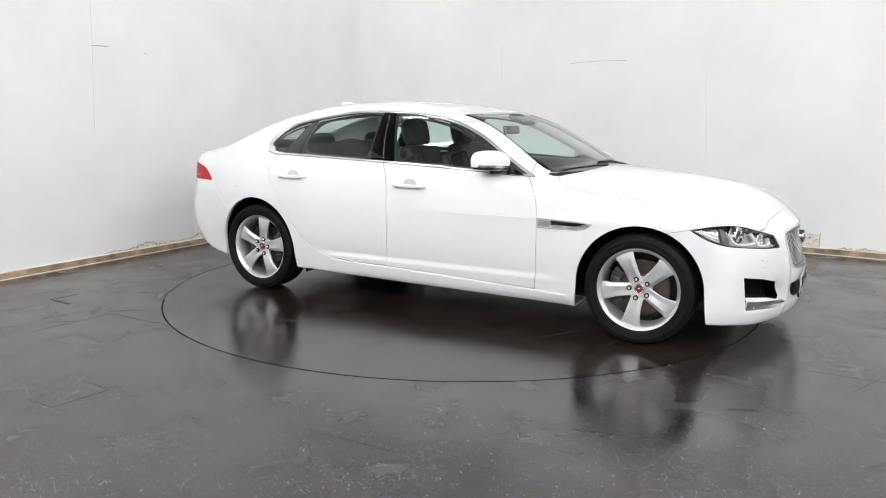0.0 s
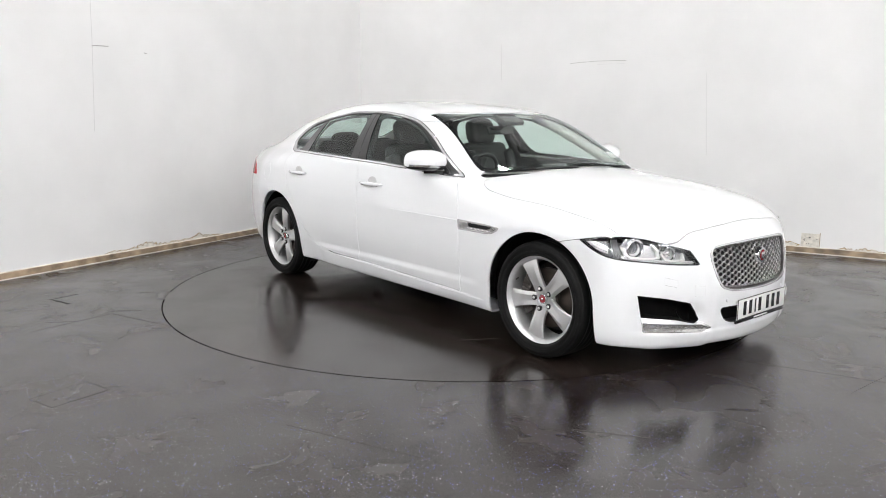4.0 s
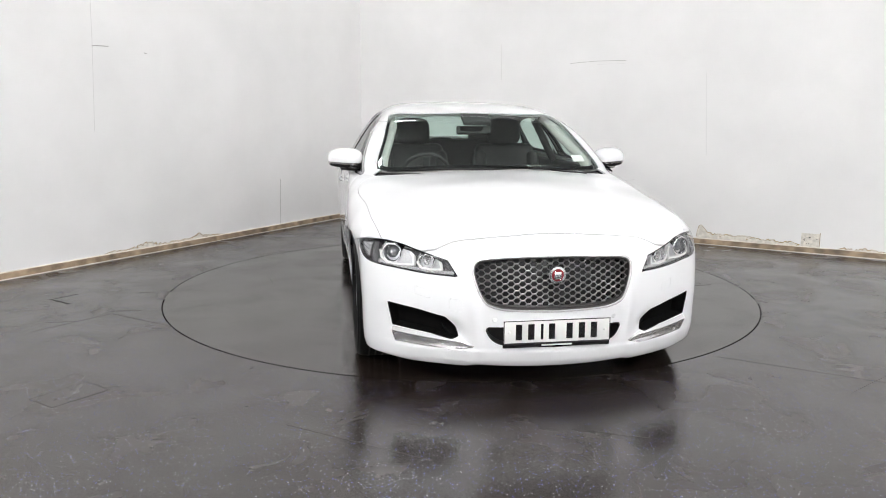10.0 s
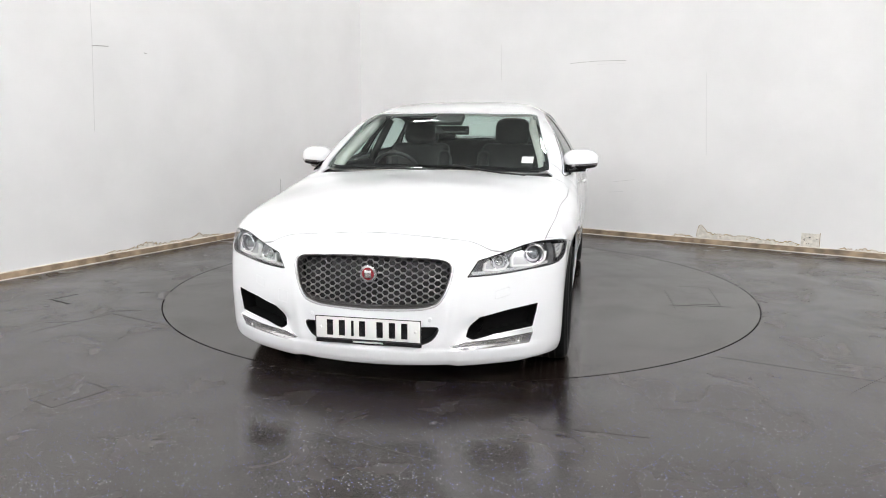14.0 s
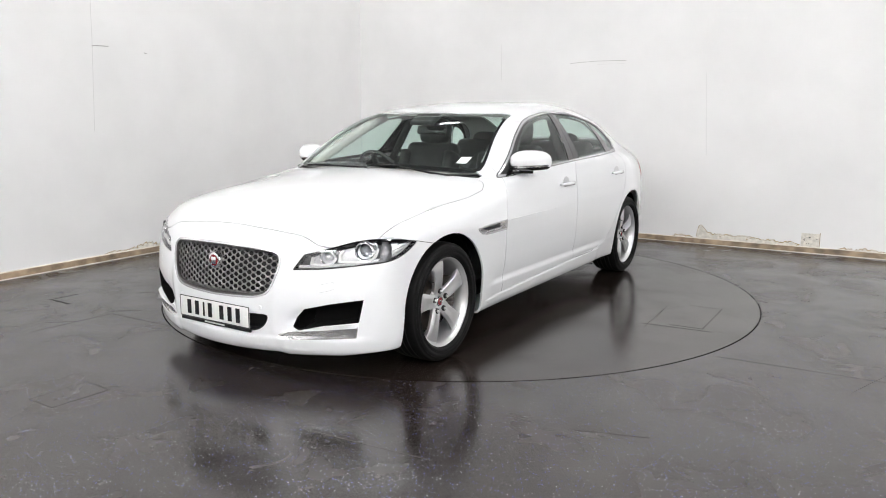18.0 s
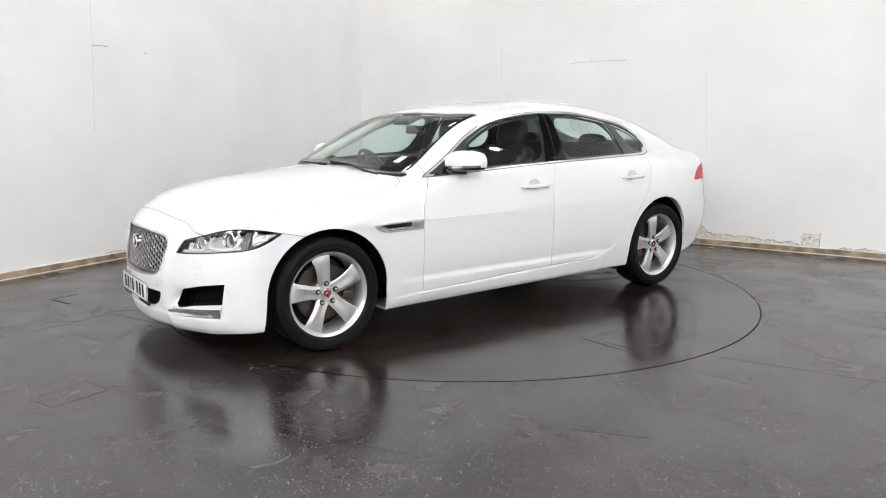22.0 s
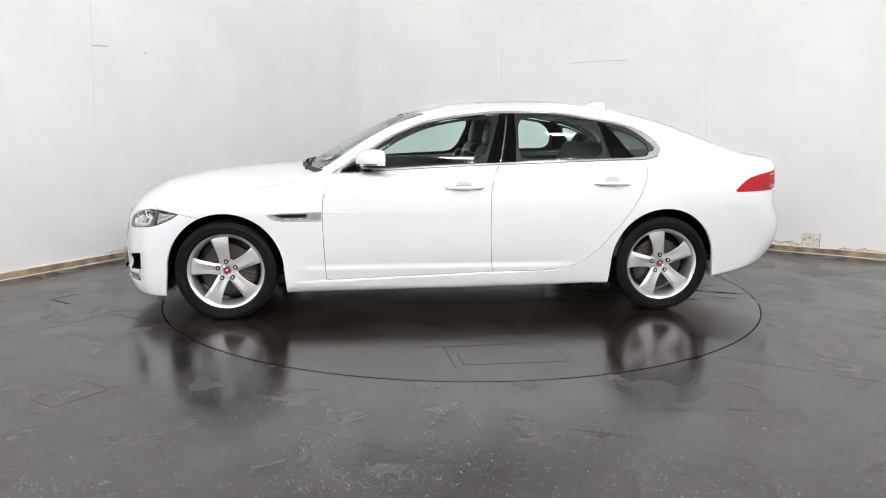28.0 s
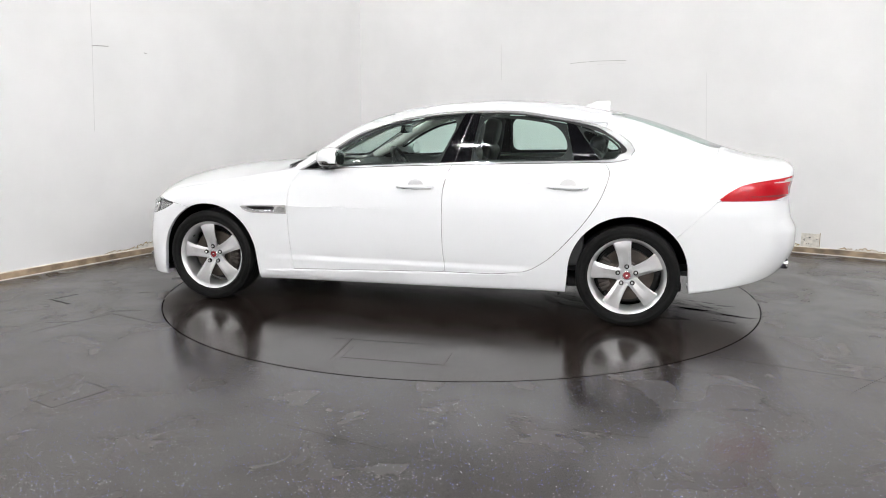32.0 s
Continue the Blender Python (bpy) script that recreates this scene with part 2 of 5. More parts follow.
def ceiling_light(m, sx, sy, glow, label):
    root = new("ceiling_light")
    root.matrix_basis = m
    tagged(root, label, "ceiling light", "lamps of the studio")
    part("diffuser", box_bm(sx - 0.06, sy - 0.06, 0.02, Matrix.Translation((0, 0, -0.05))), glow, root, "bright white diffuser", False)
    fr = box_bm(sx, 0.03, 0.06, Matrix.Translation((0, sy / 2 - 0.015, -0.03)))
    for q in (box_bm(sx, 0.03, 0.06, Matrix.Translation((0, -sy / 2 + 0.015, -0.03))), box_bm(0.03, sy - 0.06, 0.06, Matrix.Translation((sx / 2 - 0.015, 0, -0.03))),
              box_bm(0.03, sy - 0.06, 0.06, Matrix.Translation((-sx / 2 + 0.015, 0, -0.03)))):
        add_bm(fr, q)
    part("light_frame", fr, LAMP_FRAME, root, smooth=False)
    return root


def build_lamps():
    """A square grid of panels in line with the walls, open above the turntable, and a row of larger unseen panels,
    added behind the camera and tilted to brighten the car's side.
    """
    for i in range(6):
        for j in range(5):
            p = CORNER + ALONG_LEFT * (1.4 + 2.2 * i) + ALONG_RIGHT * (1.4 + (2.2 if i else 2.9) * j)
            if p.length > 1.6 and inside_room(p):
                ceiling_light(pose(p.x, p.y, TALL), 0.50, 0.20, LAMP, "flat white rectangular lamp panel on the ceiling")
    # added fill panels, no known lamps: they lift the car's near side
    for x, y in ((-5.6, -6.3), (-3.0, -7.8), (-0.2, -9.2), (2.6, -8.4), (4.9, -5.9)):
        turn = math.degrees(math.atan2(-x, y)) + 180
        fill = ceiling_light(pose(x, y, TALL - 0.32, 0, 0, turn) @ Matrix.Rotation(radians(42), 4, "X"), 1.20, 0.30, FILL, "long white fill panel, unseen, added below the ceiling to brighten the car's side")
        for k in (-0.5, 0.5):
            part("hanger", box_bm(0.012, 0.012, 0.34, Matrix.Rotation(radians(-42), 4, "X") @ Matrix.Translation((k, 0, 0.17))), LAMP_FRAME, fill, smooth=False)


build_lamps()

# ---------------------------------------------------------------- the turntable


def build_turntable():
    root = new("turntable")
    tagged(root, "round flush turntable with worn dark vinyl top", "turntable")
    n = 192
    prof = [(0.001, 0.0), (0.8, 0.0), (1.6, 0.0), (TABLE_R - 0.001, 0.0), (TABLE_R - 0.001, -0.04)]
    bm = lathe_bm(prof, n)
    bmesh.ops.transform(bm, matrix=Matrix.Rotation(radians(90), 4, "X"), verts=bm.verts)
    bmesh.ops.recalc_face_normals(bm, faces=bm.faces)
    sharp_part("top", bm, TABLE, root, "dark glossy vinyl disc")
    return root


turntable = build_turntable()

# ---------------------------------------------------------------- the car's surface
WHEEL_X, HUB_Z, WHEEL_Z, ARCH_R = 1.48, 0.330, 0.337, 0.376


def curve(*pairs):
    """A smooth curve through (at, value) pairs, with no overshoot."""
    xs, ys = np.array(pairs[0::2], float), np.array(pairs[1::2], float)
    o = np.argsort(xs)
    xs, ys = xs[o], ys[o]
    h, d = np.diff(xs), np.diff(ys) / np.diff(xs)
    s = np.zeros(len(xs))
    s[0], s[-1] = d[0], d[-1]
    for i in range(1, len(xs) - 1):
        if d[i - 1] * d[i] > 0:
            a, b = 2 * h[i] + h[i - 1], h[i] + 2 * h[i - 1]
            s[i] = (a + b) / (a / d[i - 1] + b / d[i])

    def f(q):
        q = np.clip(q, xs[0], xs[-1])
        i = np.clip(np.searchsorted(xs, q) - 1, 0, len(xs) - 2)
        u = (q - xs[i]) / h[i]
        return ((1 + 2 * u) * (1 - u) ** 2 * ys[i] + u * (1 - u) ** 2 * h[i] * s[i] + u * u * (3 - 2 * u) * ys[i + 1] + u * u * (u - 1) * h[i] * s[i + 1])
    return f


def smax(a, b, k):
    h = np.maximum(k - np.abs(a - b), 0) / k
    return np.maximum(a, b) + h * h * k * 0.25


def smin(a, b, k):
    return -smax(-a, -b, k)


# plan half-width, tumblehome, bonnet and deck height and crown, nose and tail faces, underside
BODY_W = curve(2.4, 0.84, 2.0, 0.90, 1.75, 0.912, 1.48, 0.936, 1.1, 0.945, 0.6, 0.938, 0.0, 0.936, -0.6, 0.938, -1.1, 0.945, -1.48, 0.942, -1.8, 0.902, -2.05, 0.838, -2.3, 0.755, -2.55, 0.65)
TUMBLE = curve(0.15, -0.075, 0.22, -0.036, 0.30, -0.026, 0.345, -0.022, 0.380, -0.018, 0.48, -0.008, 0.62, -0.002, 0.72, 0.0, 0.80, -0.006, 0.90, -0.022, 1.0, -0.050, 1.1, -0.09)
TOP_Z = curve(2.6, 0.44, 2.4, 0.585, 2.25, 0.735, 2.11, 0.828, 1.94, 0.890, 1.69, 0.943, 1.48, 0.968, 1.27, 0.986, 1.05, 1.004, 0.85, 1.012, 0.6, 1.012, 0.0, 1.035, -0.5, 1.052, -1.1, 1.075, -1.6, 1.085, -2.0, 1.088, -2.3, 1.080, -2.45, 1.062, -2.55, 1.040, -2.64, 1.015)
TOP_CROWN = curve(2.3, 0.18, 1.5, 0.155, 1.0, 0.10, 0.7, 0.045, 0.0, 0.03, -1.1, 0.03, -1.6, 0.07, -2.5, 0.10)
NOSE_X = curve(0.13, 2.25, 0.18, 2.283, 0.25, 2.297, 0.34, 2.300, 0.42, 2.304, 0.52, 2.295, 0.62, 2.278, 0.70, 2.25, 0.78, 2.185, 0.88, 2.06)
TAIL_X = curve(0.2, -2.36, 0.30, -2.47, 0.42, -2.56, 0.52, -2.59, 0.60, -2.59, 0.70, -2.55, 0.85, -2.53, 0.95, -2.545, 1.03, -2.575)
UNDER_Z = curve(2.4, 0.142, 1.9, 0.165, 1.1, 0.175, 0.0, 0.185, -1.1, 0.205, -1.8, 0.225, -2.2, 0.28, -2.6, 0.38)
ROOF_Z = curve(1.5, 0.45, 1.25, 0.83, 1.05, 0.965, 0.93, 1.032, 0.63, 1.195, 0.33, 1.340, 0.2, 1.378, 0.06, 1.407, -0.11, 1.430, -0.33, 1.448, -0.55, 1.457, -0.77, 1.454, -1.0, 1.438, -1.16, 1.416, -1.48, 1.350, -1.78, 1.256, -2.12, 1.124, -2.3, 1.03, -2.42, 0.92, -2.6, 0.5)
ROOF_CROWN = curve(1.0, 0.16, 0.6, 0.12, 0.2, 0.08, -0.5, 0.085, -1.5, 0.09, -2.1, 0.12)
CABIN_W = curve(1.2, 0.70, 0.95, 0.775, 0.6, 0.85, 0.2, 0.882, -0.4, 0.880, -0.9, 0.865, -1.3, 0.82, -1.6, 0.76, -2.0, 0.66, -2.3, 0.56)
BLEND = curve(1.0, 0.02, -1.2, 0.03, -1.6, 0.07, -2.3, 0.09)


def cabin_field(x, y, z):
    ay = np.abs(y)
    up = np.maximum(z - 1.0, 0)
    side = (ay - (CABIN_W(x) - 0.42 * up - 0.70 * up * up)) * 0.86
    top = (z - (ROOF_Z(x) - ROOF_CROWN(x) * ay * ay)) * 0.9
    return smax(smax(side, top, 0.10), 0.88 - z, 0.02)


def ease(q, a, b):
    u = np.clip((q - a) / (b - a), 0, 1)
    return u * u * (3 - 2 * u)


def bumper_relief(x, ay, z):
    """How far the front bumper stands out: a lip under each blade and under the mouth, a scoop at the inner end of each intake, a crease on to the arch."""
    front = ease(x, 1.72, 1.86)
    wing = ease(ay, 0.362, 0.425)
    tip = ease(ay, 0.36, 0.60)
    top = 0.226 + 0.018 * tip
    lip = 0.008 * wing * (1 - ease(z, top - 0.004, top + 0.012)) * (1 - ease(ay, 0.66, 0.84))
    mid = 0.006 * (1 - ease(z, 0.222, 0.244)) * (1 - ease(ay, 0.66, 0.84))
    ridge = 0.007 * np.exp(-((ay - 0.372 - 0.10 * np.maximum(z - 0.30, 0)) / 0.030) ** 2) * ease(z, 0.22, 0.27) * (1 - ease(z, 0.42, 0.62))
    scoop = 0.022 * np.exp(-((ay - 0.468 - 0.5 * (z - 0.31)) / 0.038) ** 2 - ((z - 0.335) / 0.042) ** 2)
    return front * (lip + mid + ridge - scoop)


def body_field(x, y, z):
    ay = np.abs(y)
    rear = np.clip((-x - 1.5) / 0.6, 0, 1)
    tuck = 0.12 * np.maximum(0.362 - z, 0) * (1 - ease(np.abs(x), 0.95, 1.15))
    # the doors draw in to a crease above the sill and flare out again below it
    tuck = tuck + 0.012 * np.exp(-np.maximum(z - 0.367, 0) / 0.075) * ease(z, 0.325, 0.367) * (1 - ease(np.abs(x - 0.05), 0.80, 1.02))
    sill = 0.007 * (1 - ease(z, 0.279 - 0.034 * x, 0.287 - 0.034 * x)) * (1 - ease(np.abs(x - 0.12), 0.86, 0.95))
    side = ay - (BODY_W(x) + sill - tuck + TUMBLE(z) * (1 - 0.55 * ease(x, 1.55, 1.85) * (1 - ease(z, 0.30, 0.60))) * (1 + 0.8 * rear * ease(z, 0.58, 0.85)))
    side = side - 0.0025 * np.exp(-((z - 0.713) / 0.030) ** 2) * np.clip((x + 0.1) / 0.6, 0, 1)
    top = (z - (TOP_Z(x) - TOP_CROWN(x) * ay * ay)) * 0.95
    nose = (x - (NOSE_X(z) - 0.42 * ay * ay)) * 0.9
    tail = (TAIL_X(z) + 0.16 * ay * ay + 0.42 * ay ** 4 - x) * 0.9
    k = 0.12 - 0.075 * np.clip((1.0 - np.abs(x + 0.2)) / 0.3, 0, 1)
    low = smax(smax(smax(side, top, k), smax(nose, tail, 0.01), 0.09), UNDER_Z(x) - z, 0.014)
    low = low - bumper_relief(x, ay, z) * (z > 0.10)
    return smin(low, cabin_field(x, y, z), BLEND(x))


def field_normal(f, p, e=0.002):
    g = np.stack([f(p[:, 0] + e, p[:, 1], p[:, 2]) - f(p[:, 0] - e, p[:, 1], p[:, 2]), f(p[:, 0], p[:, 1] + e, p[:, 2]) - f(p[:, 0], p[:, 1] - e, p[:, 2]),
                  f(p[:, 0], p[:, 1], p[:, 2] + e) - f(p[:, 0], p[:, 1], p[:, 2] - e)], 1) / (2 * e)
    n = np.linalg.norm(g, axis=1, keepdims=True)
    return g / np.maximum(n, 1e-9), n


def settle(f, p, steps=4):
    for _ in range(steps):
        n, s = field_normal(f, p)
        p = p - n * (f(p[:, 0], p[:, 1], p[:, 2])[:, None] / np.maximum(s, 0.3))
    return p


def skin(f, lo, hi, h):
    """A triangle mesh on f = 0 (surface nets, then settled on the surface)."""
    ax = [np.arange(a, b + h, h) for a, b in zip(lo, hi)]
    grid = np.empty([len(a) for a in ax])
    Y, Z = np.meshgrid(ax[1], ax[2], indexing="ij")
    for i, x in enumerate(ax[0]):
        grid[i] = f(np.full_like(Y, x), Y, Z)
    s = grid < 0
    c = np.zeros([n - 1 for n in grid.shape], int)
    for i in (0, 1):
        for j in (0, 1):
            for k in (0, 1):
                c += s[i:i + c.shape[0], j:j + c.shape[1], k:k + c.shape[2]]
    cells = np.argwhere((c > 0) & (c < 8))
    index = -np.ones(c.shape, int)
    index[tuple(cells.T)] = np.arange(len(cells))
    v = np.stack([ax[d][cells[:, d]] + h / 2 for d in range(3)], 1)
    v = settle(f, v)
    tris = []
    for d in range(3):
        e1, e2 = (d + 1) % 3, (d + 2) % 3
        a = [slice(None)] * 3
        b = [slice(None)] * 3
        a[d], b[d] = slice(0, -1), slice(1, None)
        sa, sb = s[tuple(a)], s[tuple(b)]
        for flip in (False, True):
            hit = np.argwhere((sa & ~sb) if not flip else (~sa & sb))
            ok = (hit[:, e1] > 0) & (hit[:, e2] > 0) & (hit[:, e1] < c.shape[e1]) & (hit[:, e2] < c.shape[e2])
            hit = hit[ok]
            q = []
            for o1, o2 in ((0, 0), (-1, 0), (-1, -1), (0, -1)):
                w = hit.copy()
                w[:, e1] += o1
                w[:, e2] += o2
                q.append(index[tuple(w.T)])
            q = np.stack(q, 1)
            if flip:
                q = q[:, ::-1]
            tris += [q[:, [2, 1, 0]][:, ::-1], q[:, [0, 3, 2]][:, ::-1]] if False else [q[:, [0, 1, 2]], q[:, [0, 2, 3]]]
    return v, np.concatenate(tris)


def split(mesh, g):
    """Cuts a mesh along g = 0. Returns the part where g < 0 and the part where g > 0."""
    v, t = mesh
    val = g(v)
    val = np.where(np.abs(val) < 1e-6, 1e-6, val)
    neg = val[t] < 0
    k = neg.sum(1)
    inside, outside = [t[k == 3]], [t[k == 0]]
    extra, cache = [], {}
    base = len(v)

    def cut(a, b):
        key = (a, b) if a < b else (b, a)
        if key not in cache:
            a, b = key
            w = val[a] / (val[a] - val[b])
            cache[key] = base + len(extra)
            extra.append(v[a] + (v[b] - v[a]) * w)
        return cache[key]

    ins, outs = [], []
    for tri in t[(k == 1) | (k == 2)]:
        tri = tri.tolist()
        n = [val[i] < 0 for i in tri]
        one = sum(n) == 1
        i = n.index(True) if one else n.index(False)
        a, b, c = tri[i], tri[(i + 1) % 3], tri[(i + 2) % 3]
        ab, ac = cut(a, b), cut(a, c)
        single, double = ((a, ab, ac),), ((ab, b, c), (ab, c, ac))
        (ins if one else outs).extend(single)
        (outs if one else ins).extend(double)
    v2 = np.concatenate([v, np.array(extra)]) if extra else v
    if ins:
        inside.append(np.array(ins))
        outside.append(np.array(outs))
    return (v2, np.concatenate(inside)), (v2, np.concatenate(outside))


def refine(mesh, where):
    """Cuts the triangles whose middles are chosen into four, with the new corners set on the body's surface."""
    v, t = mesh
    pick = where(v[t].mean(1))
    s = t[pick]
    e = np.sort(np.concatenate([s[:, [0, 1]], s[:, [1, 2]], s[:, [2, 0]]]), 1)
    key = e[:, 0].astype(np.int64) * (len(v) + 1) + e[:, 1]
    _, first, inv = np.unique(key, return_index=True, return_inverse=True)
    mid = settle(body_field, v[e[first]].mean(1), 2)
    n = len(s)
    ab, bc, ca = (len(v) + inv.reshape(-1)[i * n:(i + 1) * n] for i in range(3))
    a, b, c = s.T
    new_t = np.concatenate([np.stack(q, 1) for q in ((a, ab, ca), (ab, b, bc), (ca, bc, c), (ab, bc, ca))])
    return np.concatenate([v, mid]), np.concatenate([t[~pick], new_t])


def poly(points, rounded=0.0):
    """Signed distance to a polygon in the plane, its corners rounded."""
    P = np.array(points, float)
    P = P[np.hypot(*(P - np.roll(P, 1, 0)).T) > 1e-6]

    def f(a, b):
        d = np.full(a.shape, 1e9)
        inside = np.zeros(a.shape, bool)
        for i in range(len(P)):
            x0, y0 = P[i]
            x1, y1 = P[(i + 1) % len(P)]
            ex, ey = x1 - x0, y1 - y0
            u = np.clip(((a - x0) * ex + (b - y0) * ey) / (ex * ex + ey * ey), 0, 1)
            d = np.minimum(d, np.hypot(a - x0 - u * ex, b - y0 - u * ey))
            cross = (y0 > b) != (y1 > b)
            inside ^= cross & (a < ex * (b - y0) / (ey if abs(ey) > 1e-12 else 1e-12) + x0)
        return np.where(inside, -d, d) - rounded
    return f


def rise(pairs, n=24):
    """Points of a smooth curve through pairs, to make polygons of."""
    P = np.array(pairs, float)
    s = np.r_[0, np.cumsum(np.hypot(*np.diff(P, axis=0).T))]
    fx, fy = curve(*np.stack([s, P[:, 0]], 1).ravel()), curve(*np.stack([s, P[:, 1]], 1).ravel())
    q = np.linspace(0, s[-1], n)
    return list(zip(fx(q), fy(q)))


def skin_part(name, mesh, material, parent, label="", push=0.0, rim=0.0, f=body_field, bulge=None):
    """One panel of the car's skin as an object, with the surface's own normals. push moves it along them; rim gives it edges of that depth."""
    v, t = mesh
    used, inv = np.unique(t, return_inverse=True)
    v, t = v[used], inv.reshape(-1, 3)
    n, _ = field_normal(f, v, 0.004)
    v = v + n * (push if bulge is None else (push + bulge(v))[:, None])
    faces = t.tolist()
    if rim:
        e = np.concatenate([t[:, [0, 1]], t[:, [1, 2]], t[:, [2, 0]]])
        k = np.sort(e, 1)
        _, first, count = np.unique(k[:, 0] * (len(v) + 1) + k[:, 1], return_index=True, return_counts=True)
        e = e[first[count == 1]]
        a, b = e[:, 0], e[:, 1]
        side = np.cross(v[b] - v[a], n[a])
        side = side / np.maximum(np.linalg.norm(side, axis=1, keepdims=True), 1e-9)
        base = len(v)
        v = np.concatenate([v, v[a], v[b], v[b] - n[b] * rim, v[a] - n[a] * rim])
        n = np.concatenate([n, side, side, side, side])
        m = len(e)
        faces += [(base + i + m, base + i, base + 3 * m + i, base + 2 * m + i) for i in range(m)]
    return mesh_ob(name, v, faces, material, parent, label, normals=None if bulge else n)

# ---------------------------------------------------------------- the car
TRIM_CHROME = node_mat("bright_trim", (0.84, 0.84, 0.85), 0.24, metal=0.60)
car = new("saloon_car")
tagged(car, "white four-door saloon car with silver alloy wheels on the turntable", "car")
GAP = 0.0018


def both(half):
    """A closed outline from its half with positive second coordinates, mirrored."""
    return list(half) + [(a, -b) for a, b in half[::-1]]


# outlines seen from the side (x, z)
TRIM_OUT = [(0.795, 0.962)] + rise([(0.587, 1.09), (0.358, 1.228), (0.124, 1.313), (-0.151, 1.357), (-0.414, 1.377), (-0.671, 1.377), (-0.989, 1.337), (-1.24, 1.29), (-1.405, 1.222), (-1.497, 1.125), (-1.46, 1.068), (-1.344, 1.046)], 40) + rise([(-1.344, 1.046), (-1.095, 1.042), (-0.775, 1.032), (-0.387, 1.019), (0.0, 1.004), (0.44, 0.981), (0.795, 0.958)], 16)[1:-1]
PANE_OUT = [(0.70, 0.978)] + rise([(0.467, 1.122), (0.36, 1.190), (0.127, 1.287), (-0.148, 1.338), (-0.41, 1.358), (-0.664, 1.353), (-0.982, 1.313), (-1.166, 1.272), (-1.344, 1.202), (-1.416, 1.125), (-1.385, 1.072), (-1.268, 1.060)], 40) + rise([(-1.268, 1.060), (-0.775, 1.047), (-0.387, 1.034), (0.0, 1.019), (0.70, 0.978)], 12)[1:-1]
DOOR_FRONT = rise([(0.758, 0.963), (0.805, 0.898), (0.841, 0.793), (0.847, 0.694), (0.840, 0.45), (0.83, 0.262)], 24) + rise([(-0.285, 0.30), (-0.272, 0.44), (-0.266, 0.62), (-0.268, 0.82), (-0.295, 0.96), (-0.33, 1.03)], 20) + [(-0.33, 1.30), (0.758, 1.30)]
DOOR_REAR = [(-0.33, 1.30), (-0.33, 1.03)] + rise([(-0.295, 0.96), (-0.268, 0.82), (-0.266, 0.62), (-0.272, 0.44), (-0.285, 0.30)], 20) + rise([(-0.61, 0.304), (-0.819, 0.330), (-0.949, 0.401), (-1.109, 0.559), (-1.228, 0.71), (-1.309, 0.854), (-1.347, 0.994), (-1.31, 1.045)], 36) + [(-1.31, 1.30)]
VENT = [(1.207, 0.706), (1.185, 0.684), (1.150, 0.667), (1.10, 0.660), (0.853, 0.660), (0.851, 0.722), (1.10, 0.716)]
TAIL = rise([(-2.0, 0.822), (-2.088, 0.884), (-2.157, 0.917), (-2.256, 0.938), (-2.44, 0.962), (-2.7, 0.985)], 24) + [(-2.7, 0.85), (-2.45, 0.846), (-2.36, 0.824)]
# outlines seen from above (x, y)
SCREEN_OUT = both(rise([(0.255, 0.0), (0.245, 0.3), (0.155, 0.60)], 10) + rise([(0.155, 0.60), (0.5, 0.665), (0.82, 0.742), (0.862, 0.70), (0.925, 0.42), (0.965, 0.0)], 24)[1:])
REAR_OUT = both(rise([(-1.42, 0.0), (-1.395, 0.33), (-1.32, 0.515)], 10) + rise([(-1.32, 0.515), (-1.5, 0.525), (-1.7, 0.54), (-1.93, 0.545), (-2.02, 0.50), (-2.09, 0.0)], 24)[1:])
BONNET = both(rise([(1.035, 0.0), (1.005, 0.40), (0.915, 0.735)], 12) + rise([(0.915, 0.735), (0.945, 0.82), (1.05, 0.873), (1.16, 0.875), (1.47, 0.848), (1.74, 0.838), (1.85, 0.823), (1.95, 0.80)], 24)[1:]
              + rise([(2.07, 0.668), (2.10, 0.60), (2.118, 0.545), (2.120, 0.48), (2.142, 0.35), (2.16, 0.17), (2.163, 0.0)], 24))
BOOT = both([(-2.06, 0.0), (-2.04, 0.45), (-2.01, 0.60), (-2.1, 0.63), (-2.35, 0.60), (-2.44, 0.42), (-2.72, 0.42), (-2.72, 0.0)])
COWL = both(rise([(0.94, 0.0), (0.90, 0.42), (0.84, 0.70), (0.85, 0.765)], 12) + rise([(0.895, 0.765), (0.915, 0.735), (1.005, 0.40), (1.035, 0.0)], 12))
# outlines seen from the nose (y, z)
GRILLE = [(y, z) for y, z in rise([(0.0, 0.689), (0.19, 0.684), (0.35, 0.672), (0.383, 0.657), (0.399, 0.625), (0.378, 0.528), (0.327, 0.449), (0.24, 0.428), (0.0, 0.421)], 40)]
GRILLE = GRILLE + [(-y, z) for y, z in GRILLE[::-1]]
MOUTH = rise([(0.0, 0.348), (0.20, 0.348), (0.325, 0.347), (0.337, 0.338), (0.328, 0.312), (0.300, 0.276), (0.25, 0.257), (0.0, 0.247)], 40)
MOUTH = MOUTH + [(-y, z) for y, z in MOUTH[::-1]]
